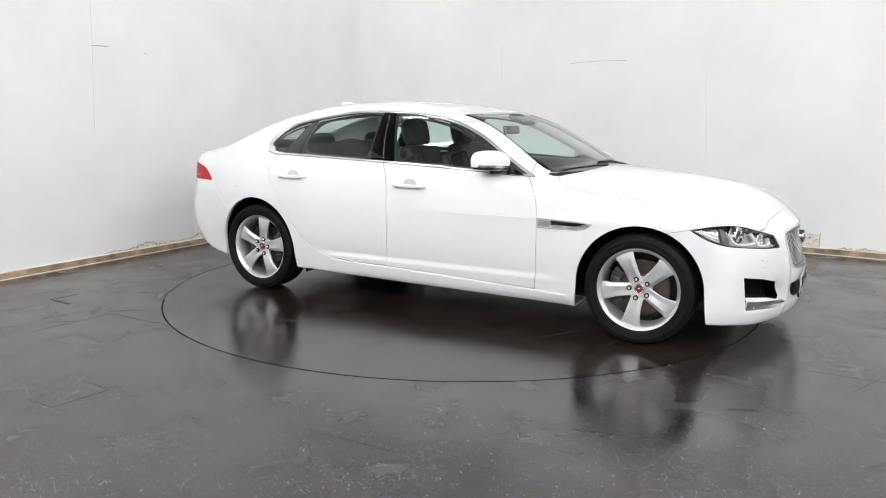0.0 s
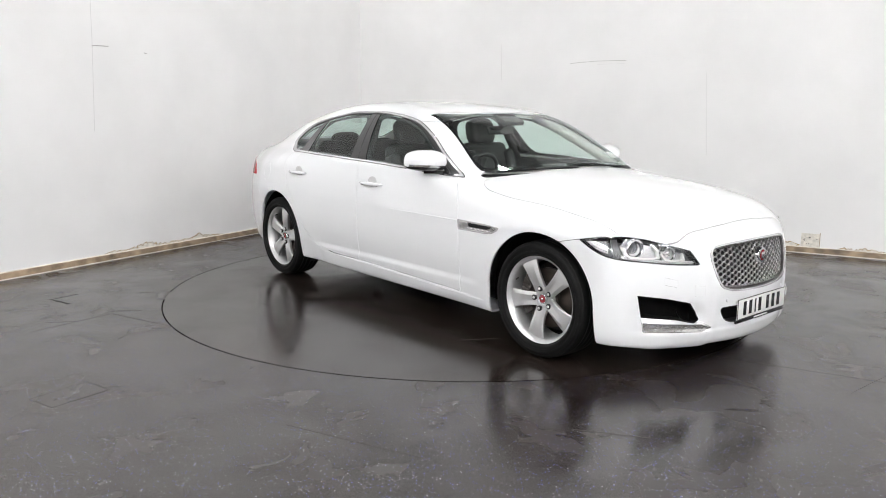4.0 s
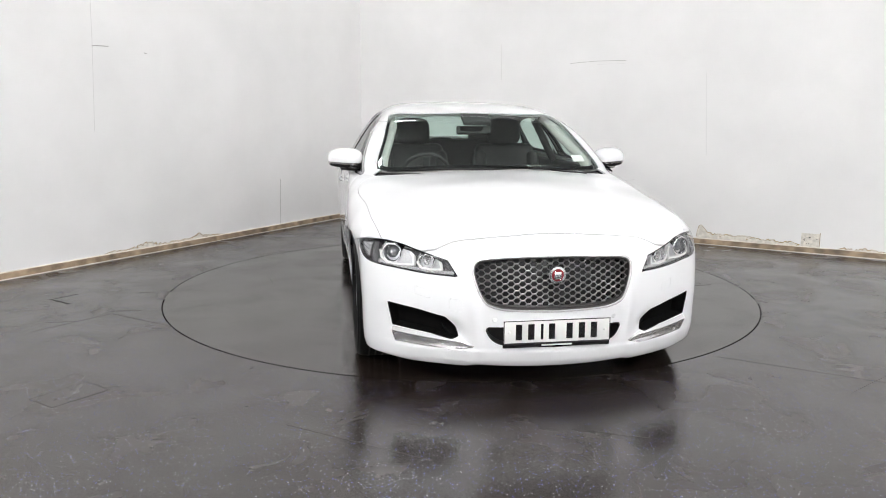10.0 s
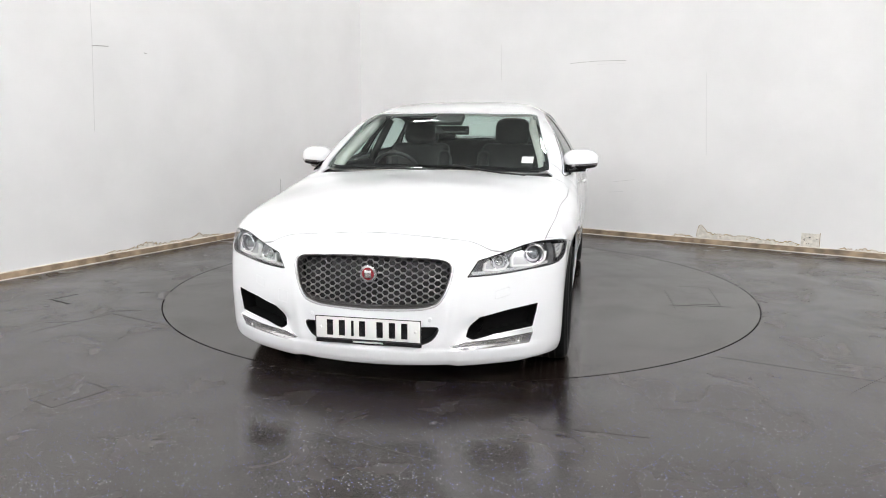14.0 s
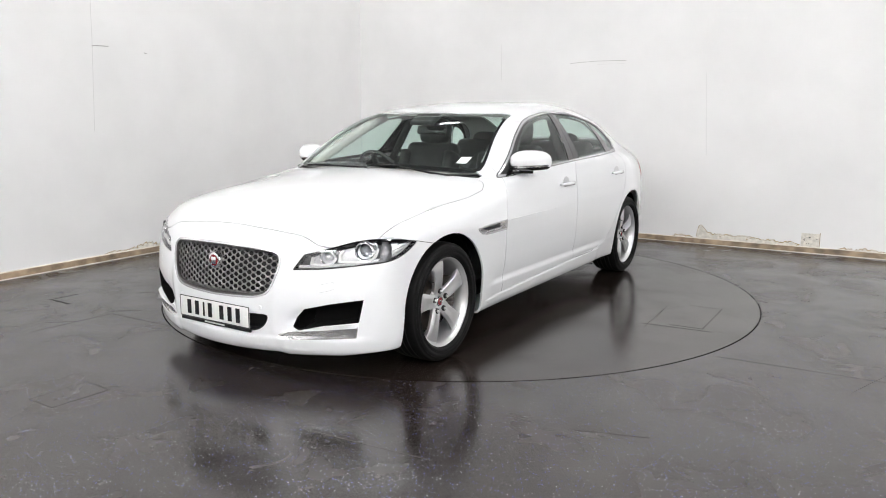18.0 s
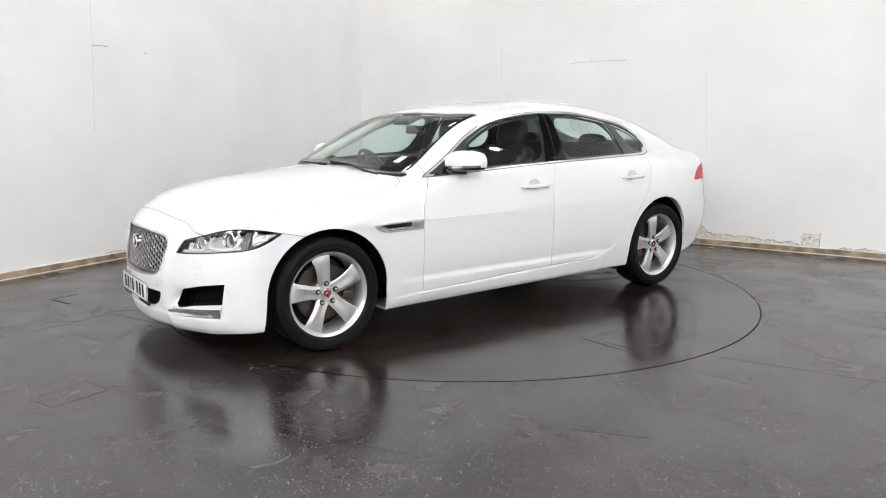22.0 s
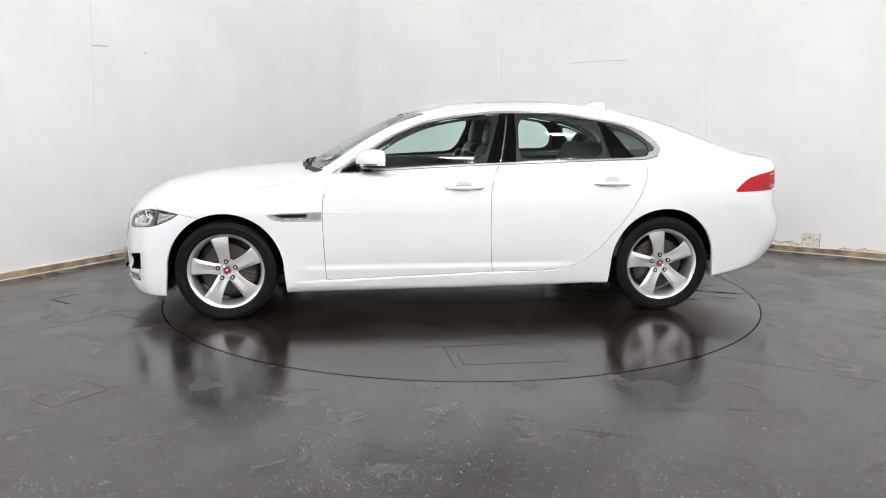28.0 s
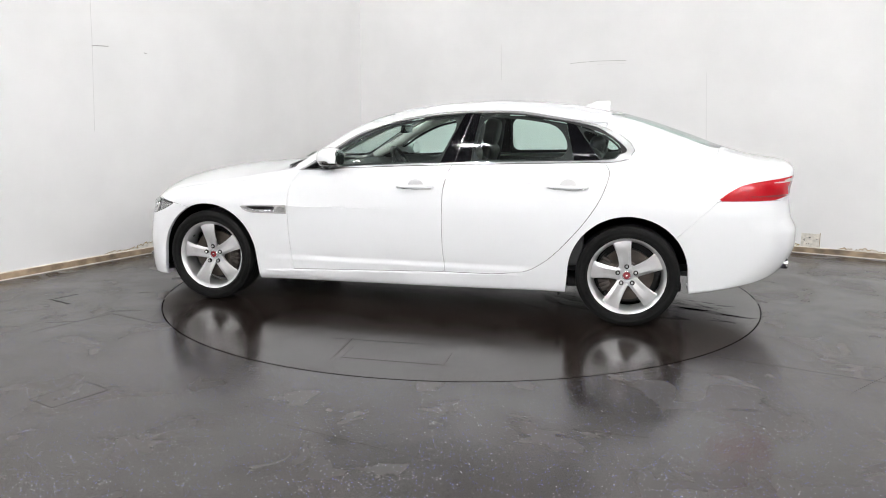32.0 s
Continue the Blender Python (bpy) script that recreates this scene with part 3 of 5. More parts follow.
# outlines round the front corner (angle, z)
HEAD = [(0.471, 0.580), (0.530, 0.658)] + rise([(0.681, 0.697), (0.79, 0.724), (0.89, 0.735), (0.956, 0.734), (1.108, 0.708)], 20) + rise([(1.108, 0.708), (1.029, 0.659), (0.947, 0.628), (0.775, 0.604), (0.617, 0.587), (0.471, 0.580)], 20)[1:-1]
FOG = [(0.468, 0.292), (0.487, 0.338), (0.531, 0.388), (0.66, 0.418), (0.811, 0.441), (0.789, 0.324), (0.602, 0.300), (0.50, 0.276)]
BLADE = [(0.385, 0.246), (0.455, 0.280), (0.611, 0.300), (0.788, 0.320), (0.776, 0.244), (0.457, 0.228)]


def corner_angle(v):
    return np.arctan2(np.abs(v[:, 1]), np.maximum(v[:, 0] - 1.3, 1e-3))


trim_sd, pane_sd, door_f_sd, door_r_sd, vent_sd, tail_sd = poly(TRIM_OUT), poly(PANE_OUT), poly(DOOR_FRONT), poly(DOOR_REAR), poly(VENT), poly(TAIL)
screen_sd, rear_sd, bonnet_sd, boot_sd, cowl_sd = poly(SCREEN_OUT), poly(REAR_OUT), poly(BONNET), poly(BOOT), poly(COWL)
grille_sd, mouth_sd, head_sd, fog_sd, blade_sd = poly(GRILLE), poly(MOUTH), poly(HEAD), poly(FOG), poly(BLADE)


def side_line(points):
    """Negative in front of a slanting line seen from the side, from its top to its bottom."""
    (x1, z1), (x0, z0) = points
    return lambda v: (x0 + (x1 - x0) * (v[:, 2] - z0) / (z1 - z0)) - v[:, 0]


def only(side):
    return lambda v: -v[:, 1] * side


def build_body():
    rest = skin(body_field, (-2.72, -1.04, 0.10), (2.44, 1.04, 1.52), 0.0165)
    out = {}
    for ax, az in ((WHEEL_X, WHEEL_Z), (-WHEEL_X, WHEEL_Z + 0.008)):
        _, rest = split(rest, lambda v: np.maximum(np.where(v[:, 2] > az, np.hypot(v[:, 0] - ax, v[:, 2] - az), np.abs(v[:, 0] - ax) - 0.09 * (az - v[:, 2])) - ARCH_R, 0.55 - np.abs(v[:, 1])))
    _, rest = split(rest, lambda v: np.maximum(np.maximum(np.abs(v[:, 1]) - 0.62, v[:, 2] - 0.3), np.abs(v[:, 0]) - 1.9))
    rest = refine(rest, lambda c: ((c[:, 0] > 1.72) & (c[:, 2] < 0.80)) | ((np.abs(c[:, 0] - 1.03) < 0.23) & (np.abs(c[:, 2] - 0.69) < 0.07))
                  | ((np.abs(c[:, 2] - 0.285 + 0.034 * c[:, 0]) < 0.02) & (np.abs(c[:, 0]) < 1.1)) | ((np.abs(c[:, 2] - 0.36) < 0.022) & (np.abs(c[:, 0]) < 1.08)) | ((c[:, 2] > 0.93) & (np.abs(screen_sd(c[:, 0], c[:, 1]) + 0.02) < 0.04))
                  | ((np.abs(c[:, 1]) > 0.5) & (np.abs(trim_sd(c[:, 0], c[:, 2]) + 0.01) < 0.03)))
    out["screen"], rest = split(rest, lambda v: np.maximum(screen_sd(v[:, 0], v[:, 1]), 0.93 - v[:, 2]))
    out["rear"], rest = split(rest, lambda v: np.maximum(rear_sd(v[:, 0], v[:, 1]), 1.0 - v[:, 2]))
    window, rest = split(rest, lambda v: np.maximum(trim_sd(v[:, 0], v[:, 2]), 0.45 - np.abs(v[:, 1])))
    pane, border = split(window, lambda v: pane_sd(v[:, 0], v[:, 2]))
    out["seal_out"], border = split(border, lambda v: -0.0045 - trim_sd(v[:, 0], v[:, 2]))
    out["chrome"], out["seal"] = split(border, lambda v: -trim_sd(v[:, 0], v[:, 2]) - 0.0145 - 0.028 * np.clip((-v[:, 0] - 1.25) / 0.15, 0, 1))
    out["pane_f"], pane = split(pane, side_line([(-0.365, 1.36), (-0.235, 1.02)]))
    out["post_f"], pane = split(pane, side_line([(-0.413, 1.36), (-0.331, 1.02)]))
    out["post_gap"], pane = split(pane, side_line([(-0.418, 1.36), (-0.336, 1.02)]))
    out["post_r"], pane = split(pane, side_line([(-0.470, 1.365), (-0.442, 1.03)]))
    out["pane_r"], pane = split(pane, side_line([(-1.045, 1.32), (-1.12, 1.055)]))
    out["post_c"], out["pane_q"] = split(pane, side_line([(-1.09, 1.315), (-1.285, 1.055)]))
    head, rest = split(rest, lambda v: np.maximum(head_sd(corner_angle(v), v[:, 2]), 1.5 - v[:, 0]))
    out["head"] = refine(head, lambda c: c[:, 0] > 0)
    out["fog"], rest = split(rest, lambda v: np.maximum(fog_sd(corner_angle(v), v[:, 2]), 1.6 - v[:, 0]))
    out["blade"], rest = split(rest, lambda v: np.maximum(blade_sd(corner_angle(v), v[:, 2]), 1.6 - v[:, 0]))
    grille, rest = split(rest, lambda v: np.maximum(grille_sd(v[:, 1], v[:, 2]), 1.9 - v[:, 0]))
    out["grille_frame"], out["grille_back"] = split(grille, lambda v: -0.013 - 0.011 * np.clip((0.50 - v[:, 2]) / 0.06, 0, 1) - grille_sd(v[:, 1], v[:, 2]))
    out["mouth"], rest = split(rest, lambda v: np.maximum(mouth_sd(v[:, 1], v[:, 2]), 1.9 - v[:, 0]))
    out["tail"], rest = split(rest, lambda v: np.maximum(np.maximum(tail_sd(v[:, 0], v[:, 2]), v[:, 0] + 1.9), 0.40 - np.abs(v[:, 1])))
    out["vent"], rest = split(rest, lambda v: np.maximum(vent_sd(v[:, 0], v[:, 2]), 0.7 - np.abs(v[:, 1])))
    gaps = []

    def panel(key, g, gap=GAP):
        nonlocal rest
        inner, outer = split(rest, lambda v: g(v) + gap)
        band, rest = split(outer, lambda v: g(v) - gap)
        out[key] = inner
        gaps.append((key, band))

    panel("bonnet", lambda v: np.maximum(bonnet_sd(v[:, 0], v[:, 1]), 0.66 - v[:, 2]), 0.0020)
    out["cowl"], rest = split(rest, lambda v: np.maximum(cowl_sd(v[:, 0], v[:, 1]), 0.9 - v[:, 2]))
    panel("door_f", lambda v: np.maximum(door_f_sd(v[:, 0], v[:, 2]), 0.5 - np.abs(v[:, 1])))
    panel("door_r", lambda v: np.maximum(door_r_sd(v[:, 0], v[:, 2]), 0.5 - np.abs(v[:, 1])))
    panel("boot", lambda v: np.maximum(np.maximum(boot_sd(v[:, 0], v[:, 1]), 0.72 - v[:, 2]), v[:, 0] + 1.9), 0.0008)
    panel("flap", lambda v: np.maximum(np.hypot(v[:, 0] + 1.67, v[:, 2] - 0.869) - 0.077, v[:, 1] + 0.5), 0.0008)
    panel("washer", lambda v: np.maximum(np.maximum(np.abs(corner_angle(v) - 0.640) - 0.036, np.abs(v[:, 2] - 0.500 - 0.25 * (corner_angle(v) - 0.64)) - 0.019), 1.9 - v[:, 0]), 0.0004)
    panel("tow", lambda v: np.maximum(np.maximum(np.maximum(np.abs(v[:, 1] + 0.470) - 0.030, np.abs(v[:, 2] - 0.447 + 0.1 * (v[:, 1] + 0.47)) - 0.028), 1.9 - v[:, 0]), v[:, 1]), 0.0004)
    # the bumpers' seams run from the lamps to the arches
    panel("bumper_f", lambda v: np.maximum(1.45 - v[:, 0], v[:, 2] - (0.712 + (v[:, 0] - 1.775) * 0.22)), 0.0015)
    panel("bumper_r", lambda v: np.maximum(v[:, 0] + 1.4, np.where(v[:, 0] > -2.01, v[:, 2] - (0.822 + (v[:, 0] + 2.011) * -0.96), v[:, 2] - 0.822)), 0.0010)
    out["body"] = rest
    out["gaps"] = gaps
    return out


P = build_body()


def halves(key):
    """The left and the right half of a panel."""
    left, right = split(P[key], only(1))
    return ((1, left), (-1, right))


PALE_JOINT = node_mat("pale_joint", (0.30, 0.30, 0.31), 0.5)
body = skin_part("body_shell", P["body"], WHITE, car, "glossy white painted body", rim=0.012)


def joined(bands):
    return np.concatenate([g[0] for g in bands]), np.concatenate([g[1] + sum(len(h[0]) for h in bands[:i]) for i, g in enumerate(bands)])


for label, mat, pale in (("dark joints between the panels", BLACK, False), ("faint joints round the small covers", PALE_JOINT, True)):
    joint = skin_part("panel_joint", joined([g for key, g in P["gaps"] if (key in ("washer", "tow", "flap", "boot", "bonnet")) == pale]), mat, body, label, push=-0.006)
    joint["kind"] = "stuff"
skin_part("cowl", P["cowl"], BLACK, car, "black cowl below the windscreen", push=-0.026)
bonnet = skin_part("bonnet", P["bonnet"], WHITE, car, rim=0.02)
boot = skin_part("boot_lid", P["boot"], WHITE, car, rim=0.015)
bumper_f = skin_part("front_bumper", P["bumper_f"], WHITE, car, "white bumper with two parking sensors", rim=0.03)
bumper_r = skin_part("rear_bumper", P["bumper_r"], WHITE, car, rim=0.02)
flap = skin_part("fuel_flap", P["flap"], WHITE, body, rim=0.01)
for s, m in halves("washer"):
    skin_part("washer_cover", m, WHITE, bumper_f, rim=0.008)
skin_part("towing_cover", P["tow"], WHITE, bumper_f, rim=0.008)
windscreen = skin_part("windscreen", P["screen"], SCREEN, car, "tinted windscreen with a white paper sticker", push=-0.004)
rear_window = skin_part("rear_window", P["rear"], GLASS, car, push=-0.003)
for ob in (windscreen, rear_window):
    ob.visible_shadow = False


def frit(key, sd, width, parent):
    """The black printed border of a glued screen."""
    _, band = split(P[key], lambda v: sd(v[:, 0], v[:, 1]) + width * np.where((v[:, 0] < 0.76) & (v[:, 0] > 0.30), 0.6, 1.0))
    skin_part("screen_border", band, GLOSS_BLACK, parent, "black border", push=-0.006)


frit("screen", screen_sd, 0.036, windscreen)
frit("rear", rear_sd, 0.012, rear_window)

doors = {}
for s, m in halves("door_f"):
    doors["f", s] = skin_part("front_door", m, WHITE, car, rim=0.015)
for s, m in halves("door_r"):
    doors["r", s] = skin_part("rear_door", m, WHITE, car, rim=0.015)
# satin strip in the post gap paints the light on the door frame's edge
for key, where, name, mat, push in (("pane_f", "f", "window", GLASS, -0.006), ("post_f", "f", "window_post", GLOSS_BLACK, -0.002), ("post_gap", "r", "post_joint", SATIN, -0.004), ("post_r", "r", "window_post", GLOSS_BLACK, -0.002),
                                    ("pane_r", "r", "window", GLASS, -0.006), ("post_c", "r", "window_post", GLOSS_BLACK, -0.003), ("pane_q", "r", "quarter_window", GLASS, -0.006)):
    for s, m in halves(key):
        ob = skin_part(name, m, mat, doors[where, s], push=push, rim=0.006 if mat is not GLASS else 0)
        if mat is GLASS:
            ob.visible_shadow = False
            ob["label"] = "green-tinted side glass"
FRONT_POST, REAR_POST, SLANT_POST, QUARTER_POST = (side_line(q) for q in ([(-0.365, 1.36), (-0.235, 1.02)], [(-0.470, 1.365), (-0.442, 1.03)], [(-1.045, 1.32), (-1.12, 1.055)], [(-1.09, 1.315), (-1.285, 1.055)]))
INNER = {"pane_f": lambda v: smax(pane_sd(v[:, 0], v[:, 2]), FRONT_POST(v), 0.10), "pane_r": lambda v: smax(smax(pane_sd(v[:, 0], v[:, 2]), SLANT_POST(v), 0.12), -REAR_POST(v), 0.08), "pane_q": lambda v: smax(pane_sd(v[:, 0], v[:, 2]), -QUARTER_POST(v), 0.05)}
for key, where, width in (("pane_f", "f", 0.018), ("pane_r", "r", 0.020), ("pane_q", "r", 0.012)):
    for s, m in halves(key):
        band, _ = split(m, lambda v: -width - INNER[key](v))
        skin_part("inner_window_frame", band, BLACK, doors[where, s], "black inner window frame with rounded corners", push=-0.014)
for s, m in halves("seal"):
    skin_part("window_seal", m, BLACK, car, "black rubber window seal", push=-0.004)
for s, m in halves("seal_out"):
    skin_part("roof_joint", m, BLACK, car, "dark joint above the chrome strip", push=-0.003)
for s, m in halves("chrome"):
    skin_part("window_trim", m, TRIM_CHROME, car, "bright chrome strip round the side windows", push=0.002, rim=0.01)

# vents behind the front wheels
for s, m in halves("vent"):
    ring_in, ring = split(m, lambda v: vent_sd(v[:, 0], v[:, 2]) + 0.0055)
    vent = skin_part("side_vent", ring, TRIM_CHROME, body, "chrome side vent with dark slot and bright fins", push=0.006, rim=0.012)
    skin_part("vent_plate", ring_in, SATIN, vent, push=0.001)
    inner, _ = split(m, lambda v: poly([(1.165, 0.704), (1.10, 0.684), (0.948, 0.686), (0.940, 0.710)])(v[:, 0], v[:, 2]))
    skin_part("vent_slot", inner, GLOSS_BLACK, vent, push=0.0025)
    for k in range(6):
        x = 0.945 + 0.033 * k
        y = float(BODY_W(np.array(x)) + TUMBLE(np.array(0.676)))
        part("vent_fin", box_bm(0.022, 0.006, 0.009, Matrix.Translation((x, (y + 0.003) * s, 0.6765)) @ Matrix.Rotation(radians(18), 4, "Y"), 0.002, 1), CHROME, vent)

# lamps at the tail
for s, m in halves("tail"):
    tail = skin_part("tail_lamp", m, RED_LENS, car, "red tail lamp lens with a pale streak", push=0.002, rim=0.02)
    streak, _ = split(m, lambda v: poly([(-2.30, 0.925), (-2.46, 0.955), (-2.75, 0.965), (-2.75, 0.94), (-2.44, 0.932)])(v[:, 0], v[:, 2]))
    skin_part("lamp_streak", streak, WHITE_LENS, tail, push=0.0032)
    low, _ = split(m, lambda v: poly([(-2.05, 0.838), (-2.36, 0.842), (-2.75, 0.858), (-2.75, 0.868), (-2.36, 0.856), (-2.06, 0.847)])(v[:, 0], v[:, 2]))
    skin_part("lamp_line", low, RED_CAP, tail, push=0.0032)

# ---- nose
CUP_GREY = node_mat("reflector_grey", (0.52, 0.52, 0.53), 0.36, metal=0.85)
GUNMETAL = node_mat("gunmetal", (0.11, 0.107, 0.105), 0.32, metal=0.9)
PROJECTOR = node_mat("projector_lens", (0.16, 0.17, 0.18), 0.06, metal=0.5, coat=1.0)
HEAD_BACK = node_mat("lamp_housing", (0.11, 0.11, 0.115), 0.30, metal=0.5, vary=0.2, scale=40)
for s, m in halves("head"):
    lamp = skin_part("headlamp", m, HEAD_BACK, car, "clear headlamp with two round projectors", push=-0.055)
    back_rim, _ = split(m, lambda v: -0.006 - head_sd(corner_angle(v), v[:, 2]))
    skin_part("lamp_edge", back_rim, GLOSS_BLACK, lamp, "black lamp edge", push=-0.005, rim=0.050)
    lens = skin_part("lens", m, LENS, lamp, "clear lens")
    lens.visible_shadow = False
    for outline in ([(0.70, 0.626), (0.705, 0.665), (0.735, 0.700), (0.79, 0.716), (0.875, 0.722), (0.895, 0.70), (0.870, 0.650), (0.84, 0.632), (0.78, 0.624)], [(0.560, 0.612), (0.570, 0.648), (0.600, 0.664), (0.655, 0.682), (0.688, 0.676), (0.684, 0.640), (0.665, 0.616), (0.62, 0.609)]):
        cup_sd = poly(outline)
        q, _ = split(m, lambda v: cup_sd(corner_angle(v), v[:, 2]))
        skin_part("reflector_cup", q, CUP_GREY, lamp, "silver reflector cup", push=-0.044)
        # a bright strip round the cup's sides and foot
        crown = max(z for a, z in outline) - 0.034
        q, _ = split(m, lambda v: np.maximum(np.abs(cup_sd(corner_angle(v), v[:, 2]) + 0.001) - 0.0048, v[:, 2] - crown))
        skin_part("light_strip", q, PLATE_WHITE, lamp, "white light strip", push=-0.016, rim=0.022)
    # the side reflector and its slanting bar
    for outline, mat, nm in (([(0.955, 0.722), (1.085, 0.704), (1.02, 0.668), (0.955, 0.648)], SATIN, "side_reflector"), ([(0.915, 0.734), (0.945, 0.734), (0.925, 0.632), (0.885, 0.625)], HEAD_BACK, "slanting_bar"),
                             ([(0.50, 0.590), (0.62, 0.596), (0.78, 0.611), (0.89, 0.630), (0.89, 0.645), (0.78, 0.626), (0.62, 0.611), (0.50, 0.605)], SATIN, "running_light")):
        q, _ = split(m, lambda v: poly(outline)(corner_angle(v), v[:, 2]))
        skin_part(nm, q, mat, lamp, push=-0.022, rim=0.025)
    for k in range(3):
        lift = 0.660 + 0.019 * k
        q, _ = split(m, lambda v: np.maximum(np.abs(v[:, 2] - lift - 0.28 * (corner_angle(v) - 0.955)) - 0.0022, poly([(0.96, 0.722), (1.075, 0.702), (1.02, 0.670), (0.96, 0.650)])(corner_angle(v), v[:, 2])))
        if len(q[1]):
            skin_part("reflector_slat", q, HEAD_BACK, lamp, push=-0.018)
    for at, r in ((Vector((1.985, 0.750, 0.671)), 0.046), (Vector((2.080, 0.592, 0.640)), 0.037)):
        turn = Matrix.Translation((at.x, at.y * s, at.z)) @ Matrix.Rotation(radians(-90 + 20 * s), 4, "Z")
        for name, prof, mat in (("lamp_ring", [(r * 0.80, -0.02), (r * 0.86, 0.016), (r, 0.022), (r * 1.12, 0.012), (r * 1.18, -0.02)], CHROME),
                                ("projector", [(0.001, 0.012), (r * 0.3, 0.009), (r * 0.55, 0.0), (r * 0.72, -0.012), (r * 0.80, -0.02)], PROJECTOR if r > 0.045 else SATIN),
                                ("reflector_bowl", [(r * 1.2, -0.03), (r * 1.34, -0.012), (r * 1.38, -0.016)], CHROME)):
            bm = lathe_bm(prof, 40)
            bmesh.ops.transform(bm, matrix=turn, verts=bm.verts)
            part(name, bm, mat, lamp)
for s, m in halves("fog"):
    fog = skin_part("air_intake", m, LINER, bumper_f, "black air intake", push=-0.07)
    edge, _ = split(m, lambda v: -0.004 - fog_sd(corner_angle(v), v[:, 2]))
    skin_part("intake_wall", edge, LINER, fog, push=0.0, rim=0.07)


def blade_side(v):
    """From 0 at the blade's lower edge to 1 at its upper edge."""
    a = corner_angle(v)
    low, high = np.interp(a, (0.385, 0.457, 0.776), (0.236, 0.228, 0.244)), np.interp(a, (0.385, 0.455, 0.611, 0.788), (0.246, 0.280, 0.300, 0.320))
    return np.clip((v[:, 2] - low) / (high - low), 0, 1)


for s, m in halves("blade"):
    lower, upper = split(m, lambda v: blade_side(v) - 0.76)
    swell = lambda v: 0.018 * np.minimum(blade_side(v) / 0.76, (1 - blade_side(v)) / 0.24) * np.clip((corner_angle(v) - 0.385) / 0.25, 0, 1)
    blade = skin_part("bumper_blade", upper, TRIM_CHROME, bumper_f, "bright chrome blade", push=0.001, rim=0.012, bulge=swell)
    skin_part("lower_face", lower, SATIN, blade, push=0.001, rim=0.012, bulge=swell)
mouth = skin_part("lower_intake", P["mouth"], BLACK, bumper_f, push=-0.06)
edge, _ = split(P["mouth"], lambda v: -0.004 - mouth_sd(v[:, 1], v[:, 2]))
skin_part("intake_wall", edge, BLACK, mouth, rim=0.06)

bevel, ring = split(P["grille_frame"], lambda v: grille_sd(v[:, 1], v[:, 2]) + 0.0095)
grille = skin_part("grille", ring, TRIM_CHROME, car, "dark mesh grille in a chrome frame", push=0.006, rim=0.012)
skin_part("inner_frame", bevel, GUNMETAL, grille, "dark grey inner frame", push=0.0, rim=0.05)
skin_part("grille_back", P["grille_back"], BLACK, grille, push=-0.055)


WIRE = node_mat("dark_chrome_wire", (0.33, 0.325, 0.32), 0.30, metal=1.0)


def grille_mesh():
    """Staggered six-sided holes in a mesh of sloping bars, bent to the nose."""
    px, pz = 0.0540, 0.0156
    tip, flat = px * 0.34, px * 0.16
    cell = [(-tip, 0), (-flat, pz), (flat, pz), (tip, 0), (flat, -pz), (-flat, -pz)]
    hole = [(-0.0166, 0), (-0.0078, 0.0112), (0.0078, 0.0112), (0.0166, 0), (0.0078, -0.0112), (-0.0078, -0.0112)]
    verts, faces = [], []
    for j in range(-10, 10):
        for i in range(-9, 10):
            cy, cz = (i + 0.5 * (j % 2)) * px, 0.552 + j * pz
            if grille_sd(np.array([cy]), np.array([cz]))[0] > -0.004:
                continue
            base = len(verts)
            for ring, deep in ((cell, 0.012), (hole, 0.0155), (hole, 0.0195)):
                for y, z in ring:
                    y, z = cy + y, cz + z
                    verts.append((float(NOSE_X(np.array(z))) - 0.42 * y * y - deep, y, z))
            for a in range(6):
                b = (a + 1) % 6
                faces += [(base + a, base + b, base + 6 + b, base + 6 + a), (base + 6 + a, base + 6 + b, base + 12 + b, base + 12 + a)]
    return mesh_ob("grille_mesh", verts, faces, WIRE, grille, "grey wire mesh with staggered six-sided holes", smooth=False)


grille_mesh()
badge = lathe_bm([(0.001, 0.012), (0.026, 0.011), (0.030, 0.013), (0.040, 0.012), (0.043, 0.006), (0.044, -0.03)], 40)
bmesh.ops.transform(badge, matrix=Matrix.Translation((2.279, 0, 0.597)) @ Matrix.Rotation(radians(-90), 4, "Z"), verts=badge.verts)
badge = sharp_part("badge", badge, CHROME, grille, "round chrome badge with a dark red centre")
disc = lathe_bm([(0.001, 0.016), (0.022, 0.0155), (0.029, 0.014)], 32)
bmesh.ops.transform(disc, matrix=Matrix.Translation((2.279, 0, 0.597)) @ Matrix.Rotation(radians(-90), 4, "Z"), verts=disc.verts)
part("badge_centre", disc, RED_CAP, badge)
emblem = box_bm(0.006, 0.034, 0.038, Matrix.Translation((2.295, 0, 0.596)), 0.0028)
part("emblem", emblem, CHROME, badge)

for y in (-0.295, 0.295):
    bm = lathe_bm([(0.001, 0.003), (0.009, 0.003), (0.011, 0.0), (0.0115, -0.01)], 20)
    bmesh.ops.transform(bm, matrix=Matrix.Translation((float(NOSE_X(np.array(0.383))) - 0.42 * y * y + 0.001, y, 0.383)) @ Matrix.Rotation(radians(-90), 4, "Z"), verts=bm.verts)
    sharp_part("parking_sensor", bm, WHITE, bumper_f)


